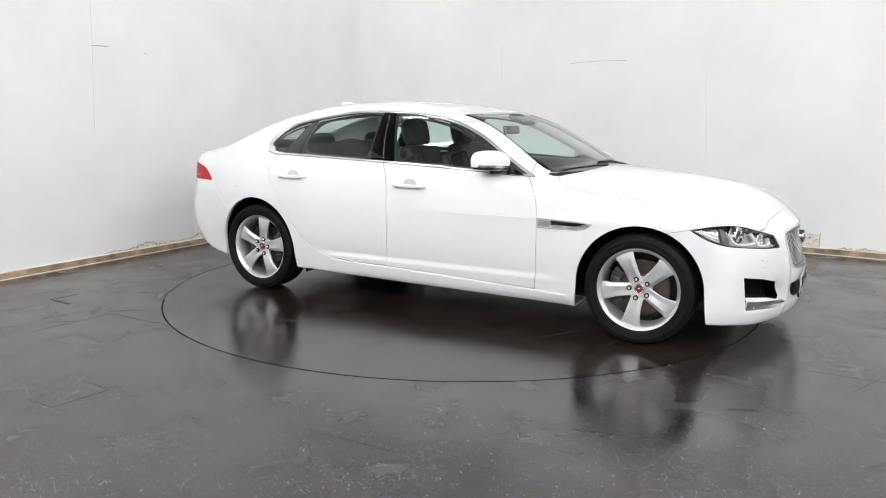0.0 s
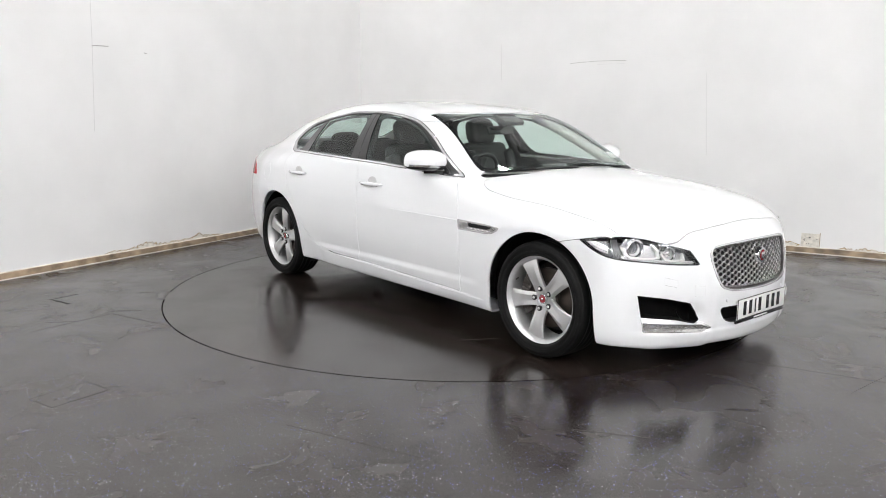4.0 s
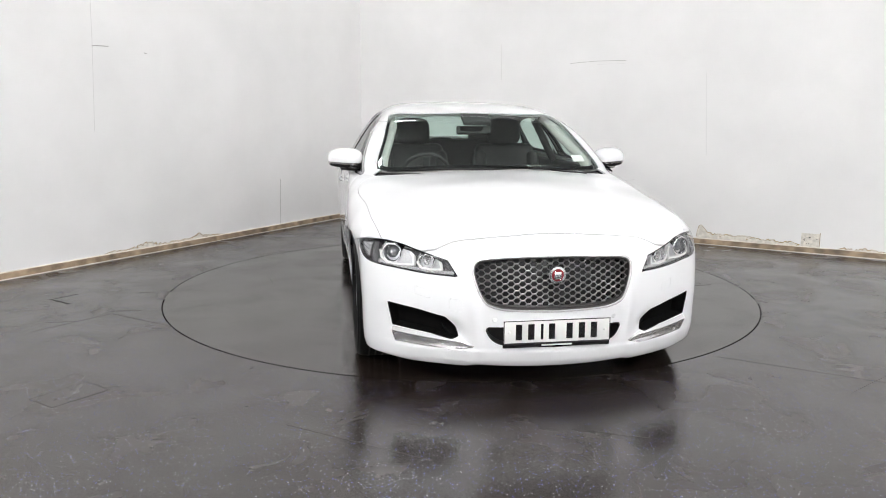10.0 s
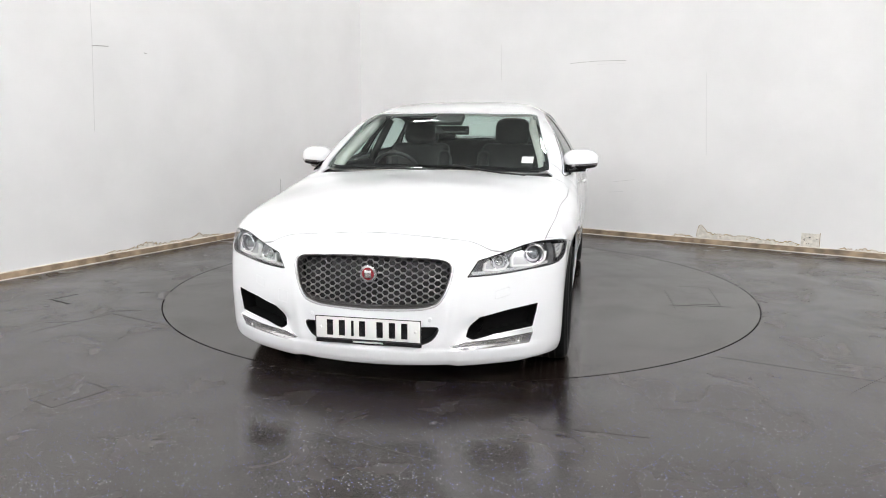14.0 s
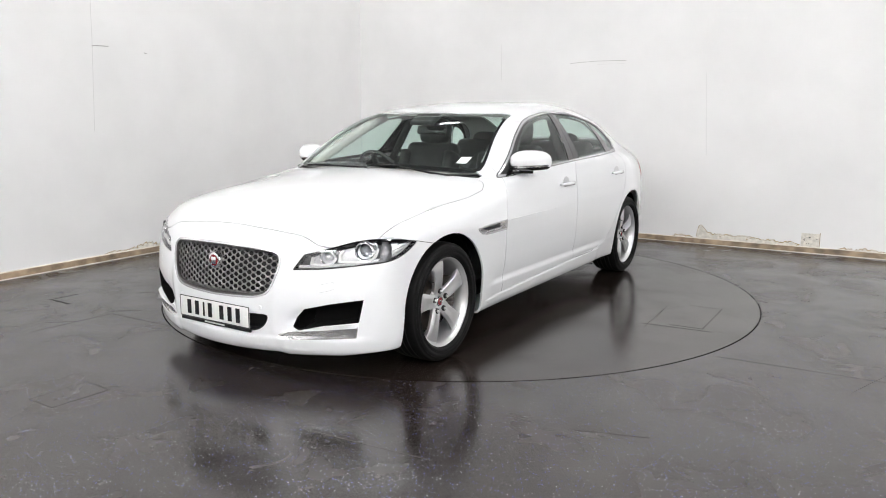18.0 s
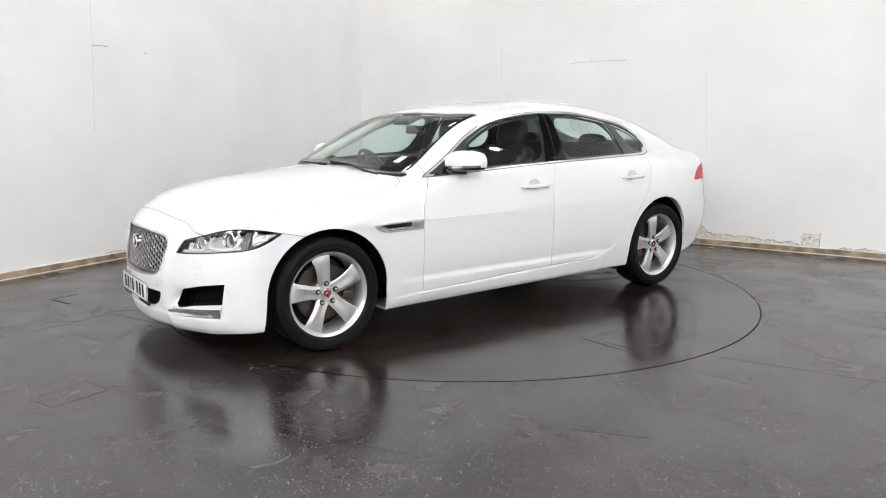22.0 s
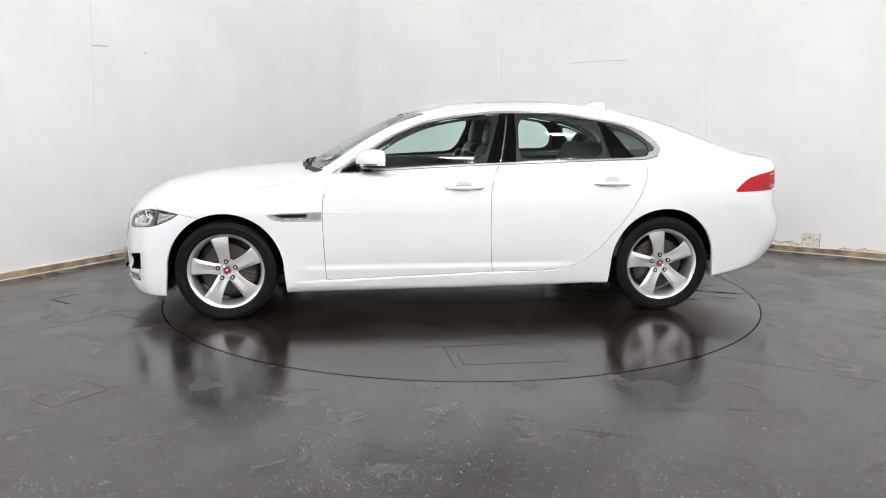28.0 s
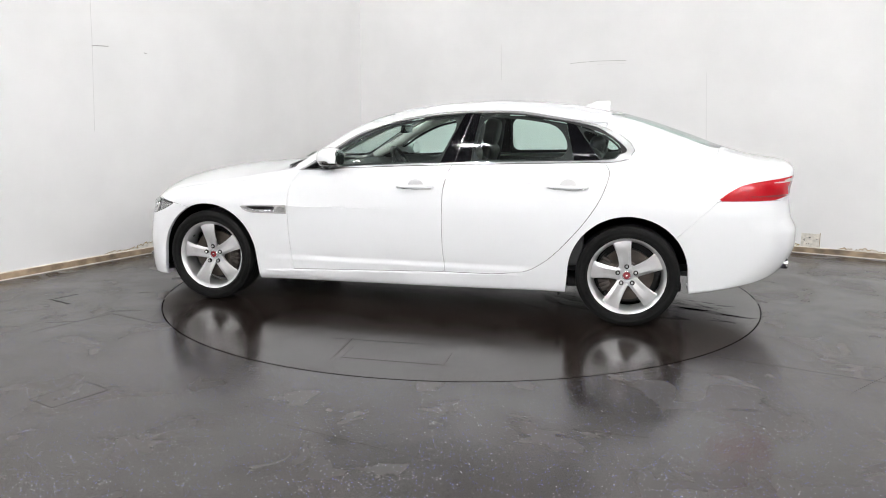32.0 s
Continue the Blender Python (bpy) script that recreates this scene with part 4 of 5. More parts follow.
def number_plate():
    plate = part("number_plate", box_bm(0.005, 0.524, 0.112, Matrix.Translation((2.308, 0, 0.331)), 0.002), PLATE_WHITE, car, "white number plate with dark bars")
    part("plate_border", add_bm(add_bm(add_bm(box_bm(0.002, 0.524, 0.004, Matrix.Translation((2.3105, 0, 0.385))), box_bm(0.002, 0.524, 0.004, Matrix.Translation((2.3105, 0, 0.277)))),
                                       box_bm(0.002, 0.004, 0.104, Matrix.Translation((2.3105, 0.26, 0.331)))), box_bm(0.002, 0.004, 0.104, Matrix.Translation((2.3105, -0.26, 0.331)))), BLACK, plate, smooth=False)
    part("plate_holder", box_bm(0.012, 0.526, 0.022, Matrix.Translation((2.300, 0, 0.264)), 0.003), GLOSS_BLACK, plate)
    part("dealer_strip", box_bm(0.002, 0.15, 0.007, Matrix.Translation((2.3068, 0, 0.264))), PLATE_WHITE, plate, smooth=False)
    for y in (-0.188, -0.128, -0.075, -0.027, 0.060, 0.121, 0.181):
        part("plate_bar", box_bm(0.002, 0.031 if abs(y + 0.075) > 0.01 else 0.013, 0.076, Matrix.Translation((2.3112, y, 0.331)), 0.0006, 1), GLOSS_BLACK, plate, smooth=False)
    for y in (-0.235, 0.235):
        bm = lathe_bm([(0.001, 0.003), (0.006, 0.002), (0.008, -0.002)], 12)
        bmesh.ops.transform(bm, matrix=Matrix.Translation((2.311, y, 0.331)) @ Matrix.Rotation(radians(-90), 4, "Z"), verts=bm.verts)
        part("plate_screw", bm, PLATE_WHITE, plate)


number_plate()

# ---- wheels


def spoke_mesh():
    """One broad alloy spoke along +x (outwards), facing +y: a flat, slightly dished face with slanting flanks."""
    verts, faces = [], []
    n = 12
    for i in range(n + 1):
        u = i / n
        r = 0.048 + u * (0.223 - 0.048)
        w = 0.031 + 0.018 * u + 0.012 * u ** 3 + 0.006 * (1 - u) ** 3
        skew = 0.003 * math.sin(u * math.pi) + 0.003 * u
        y = 0.086 - 0.022 * (1 - u) ** 1.5 - 0.012 * u ** 4
        dish = 0.004 * (1 - u)
        d = 0.030 - 0.006 * u
        verts += [(r, y - d, -w * 0.80 + skew), (r, y - 0.005, -w + skew), (r, y, -w * 0.86 + skew), (r, y - dish + 0.001, -w * 0.25 + skew), (r, y + 0.0045 * math.sin(math.pi * min(u + 0.12, 1.0)) ** 0.7, w * 0.52 + skew), (r, y - 0.002, w * 0.88 + skew), (r, y - 0.005, w + skew), (r, y - d, w * 0.80 + skew)]
    k = 8
    for i in range(n):
        for j in range(k - 1):
            faces.append((k * i + j, k * i + j + 1, k * (i + 1) + j + 1, k * (i + 1) + j))
        faces.append((k * i + k - 1, k * i, k * (i + 1), k * (i + 1) + k - 1))
    faces += [tuple(range(k))[::-1], tuple(k * n + j for j in range(k))]
    bm = bmesh.new()
    vs = [bm.verts.new(v) for v in verts]
    for f in faces:
        bm.faces.new([vs[i] for i in f])
    bmesh.ops.recalc_face_normals(bm, faces=bm.faces)
    return bm


def turned(bm, degrees_):
    bmesh.ops.transform(bm, matrix=Matrix.Rotation(radians(degrees_), 4, "Y"), verts=bm.verts)
    return bm


def build_wheel(x, y, side, first):
    squat = lambda r: r * 1.035 if r < 0.26 else 0.2691 + (r - 0.26) * 0.771
    tyre = lathe_bm([(squat(r), a) for r, a in [(0.226, -0.100), (0.245, -0.115), (0.285, -0.121), (0.315, -0.116), (0.330, -0.103), (0.3365, -0.085), (0.339, -0.05), (0.339, 0.05), (0.3365, 0.085), (0.331, 0.101), (0.3255, 0.1075), (0.3235, 0.1065),
                     (0.315, 0.114), (0.300, 0.1195), (0.285, 0.1215), (0.282, 0.1195), (0.264, 0.1195), (0.2600, 0.1205), (0.252, 0.117), (0.2475, 0.112), (0.2450, 0.105), (0.236, 0.098)]], 96)
    wheel = part("wheel", tyre, RUBBER, car, "black road tyre on a five-spoke silver alloy wheel")
    wheel.matrix_basis = pose(x, y * side, HUB_Z, 0, 0, 0 if side > 0 else 180)
    rim = lathe_bm([(0.230, -0.095), (0.215, -0.06), (0.207, 0.0), (0.211, 0.055), (0.220, 0.080), (0.225, 0.089), (0.232, 0.095), (0.2385, 0.1005), (0.2435, 0.101), (0.2465, 0.097), (0.2445, 0.09)], 96)
    part("rim", rim, ALLOY, wheel, "silver alloy rim")
    for r0 in (0.273, 0.304):
        part("sidewall_ring", lathe_bm([(r0, 0.1165 if r0 > 0.3 else 0.1190), (r0 + 0.001, 0.1178 if r0 > 0.3 else 0.1208), (r0 + 0.003, 0.1178 if r0 > 0.3 else 0.1208), (r0 + 0.004, 0.1158 if r0 > 0.3 else 0.1190)], 96), RUBBER, wheel)
    # tread grooves
    for g in (-0.055, -0.02, 0.02, 0.055):
        part("tread_groove", lathe_bm([(0.3304, g - 0.0045), (0.3305, g), (0.3304, g + 0.0045)], 96), BLACK, wheel)
    hub = lathe_bm([(0.001, 0.050), (0.030, 0.052), (0.034, 0.060), (0.040, 0.062), (0.062, 0.060), (0.070, 0.052), (0.073, 0.03)], 60)
    sharp_part("hub", hub, ALLOY, wheel, angle=50)
    for i in range(5):
        sp = turned(spoke_mesh(), first + 72 * i)
        sharp_part("spoke", sp, ALLOY, wheel, angle=9)
        nut = lathe_bm([(0.001, 0.080), (0.005, 0.0795), (0.0075, 0.076), (0.008, 0.050)], 6)
        hole = lathe_bm([(0.0075, 0.0715), (0.0135, 0.0720), (0.0150, 0.0700), (0.0152, 0.05)], 20)
        a = radians(first - 9 + 72 * i)
        for nm, q, mt in (("lug_nut", nut, NUT), ("nut_recess", hole, BLACK)):
            bmesh.ops.transform(q, matrix=Matrix.Translation((0.057 * math.cos(a), 0.002, -0.057 * math.sin(a))), verts=q.verts)
            part(nm, q, mt, wheel, smooth=nm != "lug_nut")
    cap = lathe_bm([(0.001, 0.069), (0.016, 0.0685), (0.0215, 0.067)], 32)
    part("centre_cap", cap, RED_CAP, wheel, "red centre cap")
    ring = lathe_bm([(0.0215, 0.067), (0.0225, 0.069), (0.0265, 0.0685), (0.029, 0.064), (0.0295, 0.05)], 32)
    part("cap_ring", ring, CHROME, wheel)
    part("emblem", box_bm(0.014, 0.003, 0.013, Matrix.Translation((0, 0.070, 0)), 0.001, 1), CHROME, wheel)
    disc = lathe_bm([(0.08, 0.026), (0.085, 0.018), (0.160, 0.018), (0.163, 0.016), (0.163, -0.012), (0.16, -0.014), (0.07, -0.014)], 64)
    sharp_part("brake_disc", disc, STEEL, wheel, "worn steel brake disc")
    bell = lathe_bm([(0.001, 0.040), (0.075, 0.040), (0.082, 0.032), (0.083, 0.018)], 48)
    sharp_part("disc_bell", bell, DARK_METAL, wheel)
    cal = bmesh.new()
    for i in range(9):
        a = radians(-35 + 70 * i / 8) + (math.pi if (x > 0) == (side > 0) else 0)
        add_bm(cal, box_bm(0.065, 0.075, 0.024, Matrix.Rotation(-a, 4, "Y") @ Matrix.Translation((0.150, 0.006, 0)), 0.004, 1))
    part("brake_caliper", cal, DARK_METAL, wheel, "dark brake caliper")
    # flat black disc put in as the shade inside the wheel
    barrel = lathe_bm([(0.001, -0.060), (0.196, -0.060)], 48)
    part("inner_shadow_plate", barrel, BLACK, wheel, "black plate painting the shade behind the brake")
    val = tube_bm([(0.188 * math.cos(radians(first + 33)), 0.085, -0.188 * math.sin(radians(first + 33))), (0.180 * math.cos(radians(first + 33)), 0.112, -0.180 * math.sin(radians(first + 33)))], 0.004, 8)
    part("valve", val, BLACK, wheel)
    for ob in wheel.children:
        if not ob.name.startswith(("sidewall_ring", "tread_groove")):
            ob.data.transform(Matrix.Diagonal((1.035, 1, 1.035, 1)))
    return wheel


NUT = node_mat("bright_nut", (0.75, 0.75, 0.74), 0.35, metal=0.6)
# turn of the first spoke: lowest in the wheel's own plane, as the wheels came to rest
build_wheel(WHEEL_X, 0.800, 1, 281)
build_wheel(-WHEEL_X, 0.792, 1, 281)
build_wheel(WHEEL_X, 0.800, -1, 297)
build_wheel(-WHEEL_X, 0.792, -1, 262)

# ---- arch liners, underside, exhaust
for sx in (1, -1):
    for sy in (1, -1):
        verts, faces = [], []
        for i in range(25):
            a = radians(-13 + (206 if sx > 0 else 189) * i / 24)
            for r, y in ((ARCH_R + 0.006, 0.865), (ARCH_R + 0.022, 0.845), (ARCH_R + 0.026, 0.55), (0.05, 0.55)):
                yy = min(y, 0.925) * sy
                verts.append((sx * WHEEL_X + r * math.cos(a), yy, WHEEL_Z + 0.004 + r * math.sin(a)))
        for i in range(24):
            for j in range(3):
                faces.append((4 * i + j, 4 * i + j + 1, 4 * i + 5 + j, 4 * i + 4 + j))
        mesh_ob("arch_liner", verts, faces, LINER, car, "black wheel arch liner")
        if sx < 0:
            part("mud_deflector", box_bm(0.012, 0.20, 0.07, Matrix.Translation((-1.045, 0.76 * sy, 0.205)), 0.004, 1), BLACK, car)
part("underbody", box_bm(3.9, 1.40, 0.07, Matrix.Translation((0.12, 0, 0.235)), 0.02), BLACK, car, "dark underside")
for y in (-0.50, 0.50):
    pipe = lathe_bm([(0.036, -0.20), (0.041, -0.02), (0.043, 0.0), (0.040, 0.003), (0.036, -0.002), (0.034, -0.12), (0.001, -0.12)], 28)
    bmesh.ops.transform(pipe, matrix=Matrix.Translation((-2.49, y, 0.402)) @ Matrix.Rotation(radians(90), 4, "Z") @ Matrix.Diagonal((1.45, 1, 1.0, 1)), verts=pipe.verts)
    part("exhaust_pipe", pipe, CHROME, car, "bright steel exhaust tip")
for y, x in ((0.35, -0.75), (0.55, -0.62), (-0.3, -0.9)):
    part("underside_bracket", box_bm(0.10, 0.05, 0.07, Matrix.Translation((x, y, 0.185)), 0.01), DARK_METAL, car)

# ---- handles, mirrors, aerial, wipers


def door_handle(x0, x1, z, s, parent):
    """A body-coloured pull handle in front of a flat disc, grey as a shallow cup's shade."""
    pts = []
    n = 14
    y0 = [float(BODY_W(np.array(x0 + (x1 - x0) * i / n)) + TUMBLE(np.array(z))) for i in range(n + 1)]
    rs = []
    for i in range(n + 1):
        u = i / n
        pts.append((x0 + (x1 - x0) * u, (y0[i] + 0.008 + 0.020 * math.sin(math.pi * min(max(u, 0.03), 0.97)) ** 0.45) * s, z))
        rs.append(0.004 + 0.010 * math.sin(math.pi * min(max(u, 0.02), 0.98)) ** 0.5)
    h = tube_bm(pts, rs, 12)
    handle = part("handle", h, WHITE, parent, "white pull handle")
    xm, ym = (x0 + x1) / 2, y0[n // 2]
    cup = lathe_bm([(0.001, 0.0015), (0.6, 0.0018), (0.92, 0.0022), (1.0, 0.0005)], 36)
    bmesh.ops.transform(cup, matrix=Matrix.Translation((xm, ym * s, z + 0.012)) @ Matrix.Rotation(radians(4 * s), 4, "X") @ Matrix.Diagonal((0.052, s, 0.038, 1)), verts=cup.verts)
    bmesh.ops.recalc_face_normals(cup, faces=cup.faces)
    part("handle_cup", cup, RECESS_SHADE, parent, "flat grey disc painted as the handle recess's shade")
    strip = tube_bm([(p[0], p[1] + 0.002 * s, z - 0.0105) for p in pts[2:-1]], 0.0035, 8)
    part("handle_strip", strip, SATIN, parent)
    return handle


RECESS_SHADE = node_mat("recess_shade", (0.55, 0.55, 0.56), 0.4, coat=0.5)
for s in (1, -1):
    door_handle(0.045, -0.212, 0.872, s, doors["f", s])
    door_handle(-0.965, -1.222, 0.895, s, doors["r", s])


def door_mirror(s):
    def sweep(y):
        return -0.30 * (y - 0.94)

    f = lambda x, y, z: smax(smax((np.abs((y - 0.948) / 0.118) ** 2.7 + np.abs((z - 1.053) / 0.072) ** 2.4 + np.abs((x - 0.515 - sweep(y)) / 0.105) ** 2.2) ** 0.4 - 1, (0.440 - 0.06 * (y - 0.94) - x) / 0.1, 0.05), (0.9935 - z + 0.1 * (y - 0.94)) / 0.07, 0.08) * 0.08
    shell = skin(f, (0.34, 0.76, 0.94), (0.72, 1.12, 1.18), 0.011)
    low, up = split(shell, lambda q: q[:, 2] - 1.017 - 0.05 * (q[:, 1] - 0.94))
    lens, up2 = split(up, lambda q: np.maximum(q[:, 2] - 1.031 - 0.05 * (q[:, 1] - 0.94), 0.49 - q[:, 0]))
    back, up2 = split(up2, lambda q: q[:, 0] - (0.447 - 0.06 * (q[:, 1] - 0.94)))

    def put(name, m, mat, parent, label=""):
        vv, tt = m[0], m[1]
        used, inv = np.unique(tt, return_inverse=True)
        vv, tt = vv[used], inv.reshape(-1, 3)
        nn, _ = field_normal(f, vv)
        vv = vv - [0, 0.020, 0]
        if s < 0:
            vv, nn, tt = vv * [1, -1, 1], nn * [1, -1, 1], tt[:, ::-1]
        return mesh_ob(name, vv, tt.tolist(), mat, parent, label, normals=nn)
    mirror = put("door_mirror", up2, WHITE, doors["f", s], "white door mirror on a black foot")
    put("mirror_base", low, GLOSS_BLACK, mirror, "gloss black underside")
    put("indicator", lens, SATIN, mirror, "clear indicator strip")
    put("mirror_glass", back, CHROME, mirror, "mirror glass")
    foot = tube_bm([(0.53, 0.95 * s, 1.005), (0.575, 0.89 * s, 0.997), (0.63, 0.835 * s, 0.990)], [0.028, 0.022, 0.024], 12)
    part("mirror_foot", foot, GLOSS_BLACK, mirror)
    tri = prism_bm([(0.735, 0.968), (0.56, 0.985), (0.545, 1.075)], -0.004, 0.006)
    ang = 29
    bmesh.ops.transform(tri, matrix=Matrix.Translation((0, 0.862 * s, 0.985)) @ Matrix.Rotation(radians(ang * s), 4, "X") @ Matrix(((1, 0, 0, 0), (0, 0, s, 0), (0, 1, 0, -0.985), (0, 0, 0, 1))), verts=tri.verts)
    bmesh.ops.recalc_face_normals(tri, faces=tri.faces)
    part("mirror_corner", tri, GLOSS_BLACK, mirror, smooth=False)


for s in (1, -1):
    door_mirror(s)
    ridge = [(x, float(BODY_W(np.array(x)) + TUMBLE(np.array(0.715)) + 0.0012) * s, 0.714 + 0.006 * (0.85 - x)) for x in np.linspace(0.843, 0.10, 20)]
    part("door_crease", tube_bm(ridge, [0.0034 * (1 - i / 19) ** 0.7 + 0.0004 for i in range(20)], 8), WHITE, doors["f", s])

fin_f = lambda x, y, z: smax(smax(np.abs(y) - (0.034 - 0.26 * (z - 1.40)) * np.clip((-1.12 - x) * 12, 0.2, 1) ** 0.5, z - (1.453 - 0.55 * np.maximum(x + 1.215, 0) ** 1.1), 0.010), np.maximum(-1.312 - x + (z - 1.45) * -0.12, 1.36 - z), 0.006)
fv, ft = skin(fin_f, (-1.34, -0.06, 1.345), (-1.02, 0.06, 1.47), 0.008)
fn, _ = field_normal(fin_f, fv)
mesh_ob("roof_aerial", fv, ft.tolist(), WHITE, car, "white shark-fin aerial", normals=fn)

def over_skin(x, y, lift):
    """A point above the screen or the cowl, whichever is higher there."""
    z = max(float(ROOF_Z(np.array(x)) - ROOF_CROWN(np.array(x)) * y * y), float(TOP_Z(np.array(x)) - TOP_CROWN(np.array(x)) * y * y))
    return (x, y, z + lift)


# each wiper: a pivot cap on the cowl, a bent arm, a blade lying low on the screen
for pivot, elbow, tip, blade_tip in (((0.965, 0.60), (0.975, 0.47), (0.955, 0.22), (0.945, -0.06)), ((1.000, -0.02), (0.995, -0.14), (0.955, -0.36), (0.890, -0.63))):
    arm = tube_bm([over_skin(*pivot, -0.022), over_skin(*pivot, -0.002), over_skin(*elbow, 0.003), over_skin(*tip, 0.008)], [0.014, 0.011, 0.007, 0.005], 10)
    wiper = part("wiper", arm, BLACK, car, "black windscreen wiper")
    near = [(tip[0] + (elbow[0] - tip[0]) * 0.8 - 0.012, tip[1] + (elbow[1] - tip[1]) * 0.8), (tip[0] - 0.008, tip[1]), (blade_tip[0], blade_tip[1])]
    part("wiper_blade", tube_bm([over_skin(x, y, 0.003) for x, y in near], [0.005, 0.006, 0.004], 8), RUBBER, wiper)

# ---- cabin


def cushion(sx, sy, sz, m, r=0.04, bulge=0.0):
    bm = box_bm(sx, sy, sz, None, r, 4)
    bmesh.ops.transform(bm, matrix=m, verts=bm.verts)
    return bm


def rounded(a, b, c, m, power=0.62):
    """A pillow-like ball, squarer as the power falls."""
    bm = bmesh.new()
    bmesh.ops.create_icosphere(bm, subdivisions=3, radius=1)
    for v in bm.verts:
        v.co = Vector([math.copysign(abs(q) ** power, q) * r for q, r in zip(v.co, (a, b, c))])
    bmesh.ops.transform(bm, matrix=m, verts=bm.verts)
    return bm


def seat(x, y, name):
    base = part(name, cushion(0.50, 0.50, 0.16, pose(x + 0.05, y, 0.50, 0, -8), 0.05), LEATHER, car, "black leather seat with headrest")
    part("backrest", cushion(0.13, 0.48, 0.60, pose(x - 0.27, y, 0.84, 0, -20), 0.055), LEATHER, base)
    for k in (-1, 1):
        part("bolster", cushion(0.17, 0.09, 0.50, pose(x - 0.23, y + 0.215 * k, 0.82, 0, -20), 0.04), LEATHER, base)
        part("headrest_post", tube_bm([(x - 0.37, y + 0.07 * k, 1.10), (x - 0.385, y + 0.07 * k, 1.19)], 0.006, 8), CHROME, base)
    part("headrest", rounded(0.062, 0.138, 0.112, pose(x - 0.385, y, 1.215, 0, -12)), LEATHER, base)
    return base


for s in (1, -1):
    seat(0.02, 0.37 * s, "front_seat")
bench = part("rear_seat", cushion(0.50, 1.25, 0.16, pose(-0.80, 0, 0.50, 0, -6), 0.05), LEATHER, car, "black leather rear bench")
part("backrest", cushion(0.14, 1.32, 0.66, pose(-1.10, 0, 0.825, 0, -25), 0.05), LEATHER, bench)
for y in (-0.38, 0.0, 0.38):
    part("headrest", rounded(0.055, 0.135, 0.085, pose(-1.235, y, 1.120 if y else 1.065, 0, -15)), LEATHER, bench)
dash_f = [(0.99, 0.985), (0.80, 0.995), (0.62, 0.985), (0.52, 0.94), (0.50, 0.80), (0.56, 0.62), (0.95, 0.55)]
dash = bmesh.new()
for sgn in (0,):
    rows = []
    for y in np.linspace(-0.78, 0.78, 25):
        hump = 0.018 * math.exp(-((y + 0.37) / 0.2) ** 2)
        pull = 0.16 * (y / 0.78) ** 2 * 0.5
        rows.append([dash.verts.new((px - pull * (px > 0.9), y * (1.0 if px < 0.8 else 0.92), pz + (hump if 0.55 < px < 0.8 else 0) - 0.02 * (px > 0.9) - 0.012)) for px, pz in dash_f])
    for a, b in zip(rows, rows[1:]):
        for i in range(len(dash_f) - 1):
            dash.faces.new((a[i], a[i + 1], b[i + 1], b[i]))
    bmesh.ops.recalc_face_normals(dash, faces=dash.faces)
dashboard = part("dashboard", dash, TRIM_DARK, car, "black dashboard")
wheel_m = Matrix.Translation((0.40, -0.37, 0.93)) @ Matrix.Rotation(radians(-62), 4, "Y") @ Matrix.Rotation(radians(90), 4, "X")
steer = lathe_bm([(0.170 + 0.014 * math.cos(2 * math.pi * i / 10), 0.014 * math.sin(2 * math.pi * i / 10)) for i in range(10)], 48, close=True)
bmesh.ops.transform(steer, matrix=wheel_m, verts=steer.verts)
steering = part("steering_wheel", steer, LEATHER, car, "black leather steering wheel")
spk = box_bm(0.30, 0.02, 0.05, None, 0.008)
add_bm(spk, box_bm(0.05, 0.02, 0.16, Matrix.Translation((0, 0, -0.08)), 0.008))
add_bm(spk, box_bm(0.14, 0.05, 0.12, Matrix.Translation((0, 0.01, -0.01)), 0.02))
bmesh.ops.transform(spk, matrix=wheel_m, verts=spk.verts)
part("steering_boss", spk, TRIM_DARK, steering)
part("rear_view_mirror", cushion(0.03, 0.25, 0.062, pose(0.25, 0.0, 1.238, 0, -12), 0.012), GLOSS_BLACK, car, "black rear-view mirror")
part("camera_housing", cushion(0.14, 0.20, 0.035, pose(0.33, 0.0, 1.315, 0, 25), 0.012), TRIM_DARK, car)
part("parcel_shelf", cushion(0.75, 1.20, 0.03, pose(-1.62, 0, 1.045), 0.01), TRIM_DARK, car)
part("sticker", box_bm(0.080, 0.075, 0.001, pose(0.795, 0.60, 1.0635, 0, 27.5)), PAPER, windscreen, "small white paper sticker", smooth=False)
part("centre_console", cushion(1.2, 0.22, 0.30, pose(0.05, 0, 0.50), 0.04), TRIM_DARK, car)
part("cabin_floor", box_bm(3.0, 1.5, 0.03, Matrix.Translation((-0.5, 0, 0.34))), TRIM_DARK, car, smooth=False)
# inner trim: the doors' inside below the belt, the pillars and the roof lining
lining_mesh = skin(cabin_field, (-2.1, -0.95, 0.82), (1.1, 0.95, 1.50), 0.03)
_, lining = split(lining_mesh, lambda v: np.maximum(trim_sd(v[:, 0], v[:, 2]) - 0.004, 0.40 - np.abs(v[:, 1])))
_, lining = split(lining, lambda v: screen_sd(v[:, 0], v[:, 1]) + 0.01)
_, lining = split(lining, lambda v: np.maximum(rear_sd(v[:, 0], v[:, 1]) + 0.01, 1.0 - v[:, 2]))
_, lining = split(lining, lambda v: v[:, 2] - 1.0)
skin_part("roof_lining", lining, HEADLINER, car, "pale grey roof lining", push=-0.022, f=cabin_field)
for s in (1, -1):
    bm = box_bm(1.9, 0.05, 0.62, pose(-0.25, 0.835 * s, 0.69, 4 * s), 0.02)
    part("door_lining", bm, TRIM_DARK, car, "black inner door trim")
part("bulkhead", box_bm(0.04, 1.5, 0.60, Matrix.Translation((0.98, 0, 0.65))), TRIM_DARK, car, smooth=False)
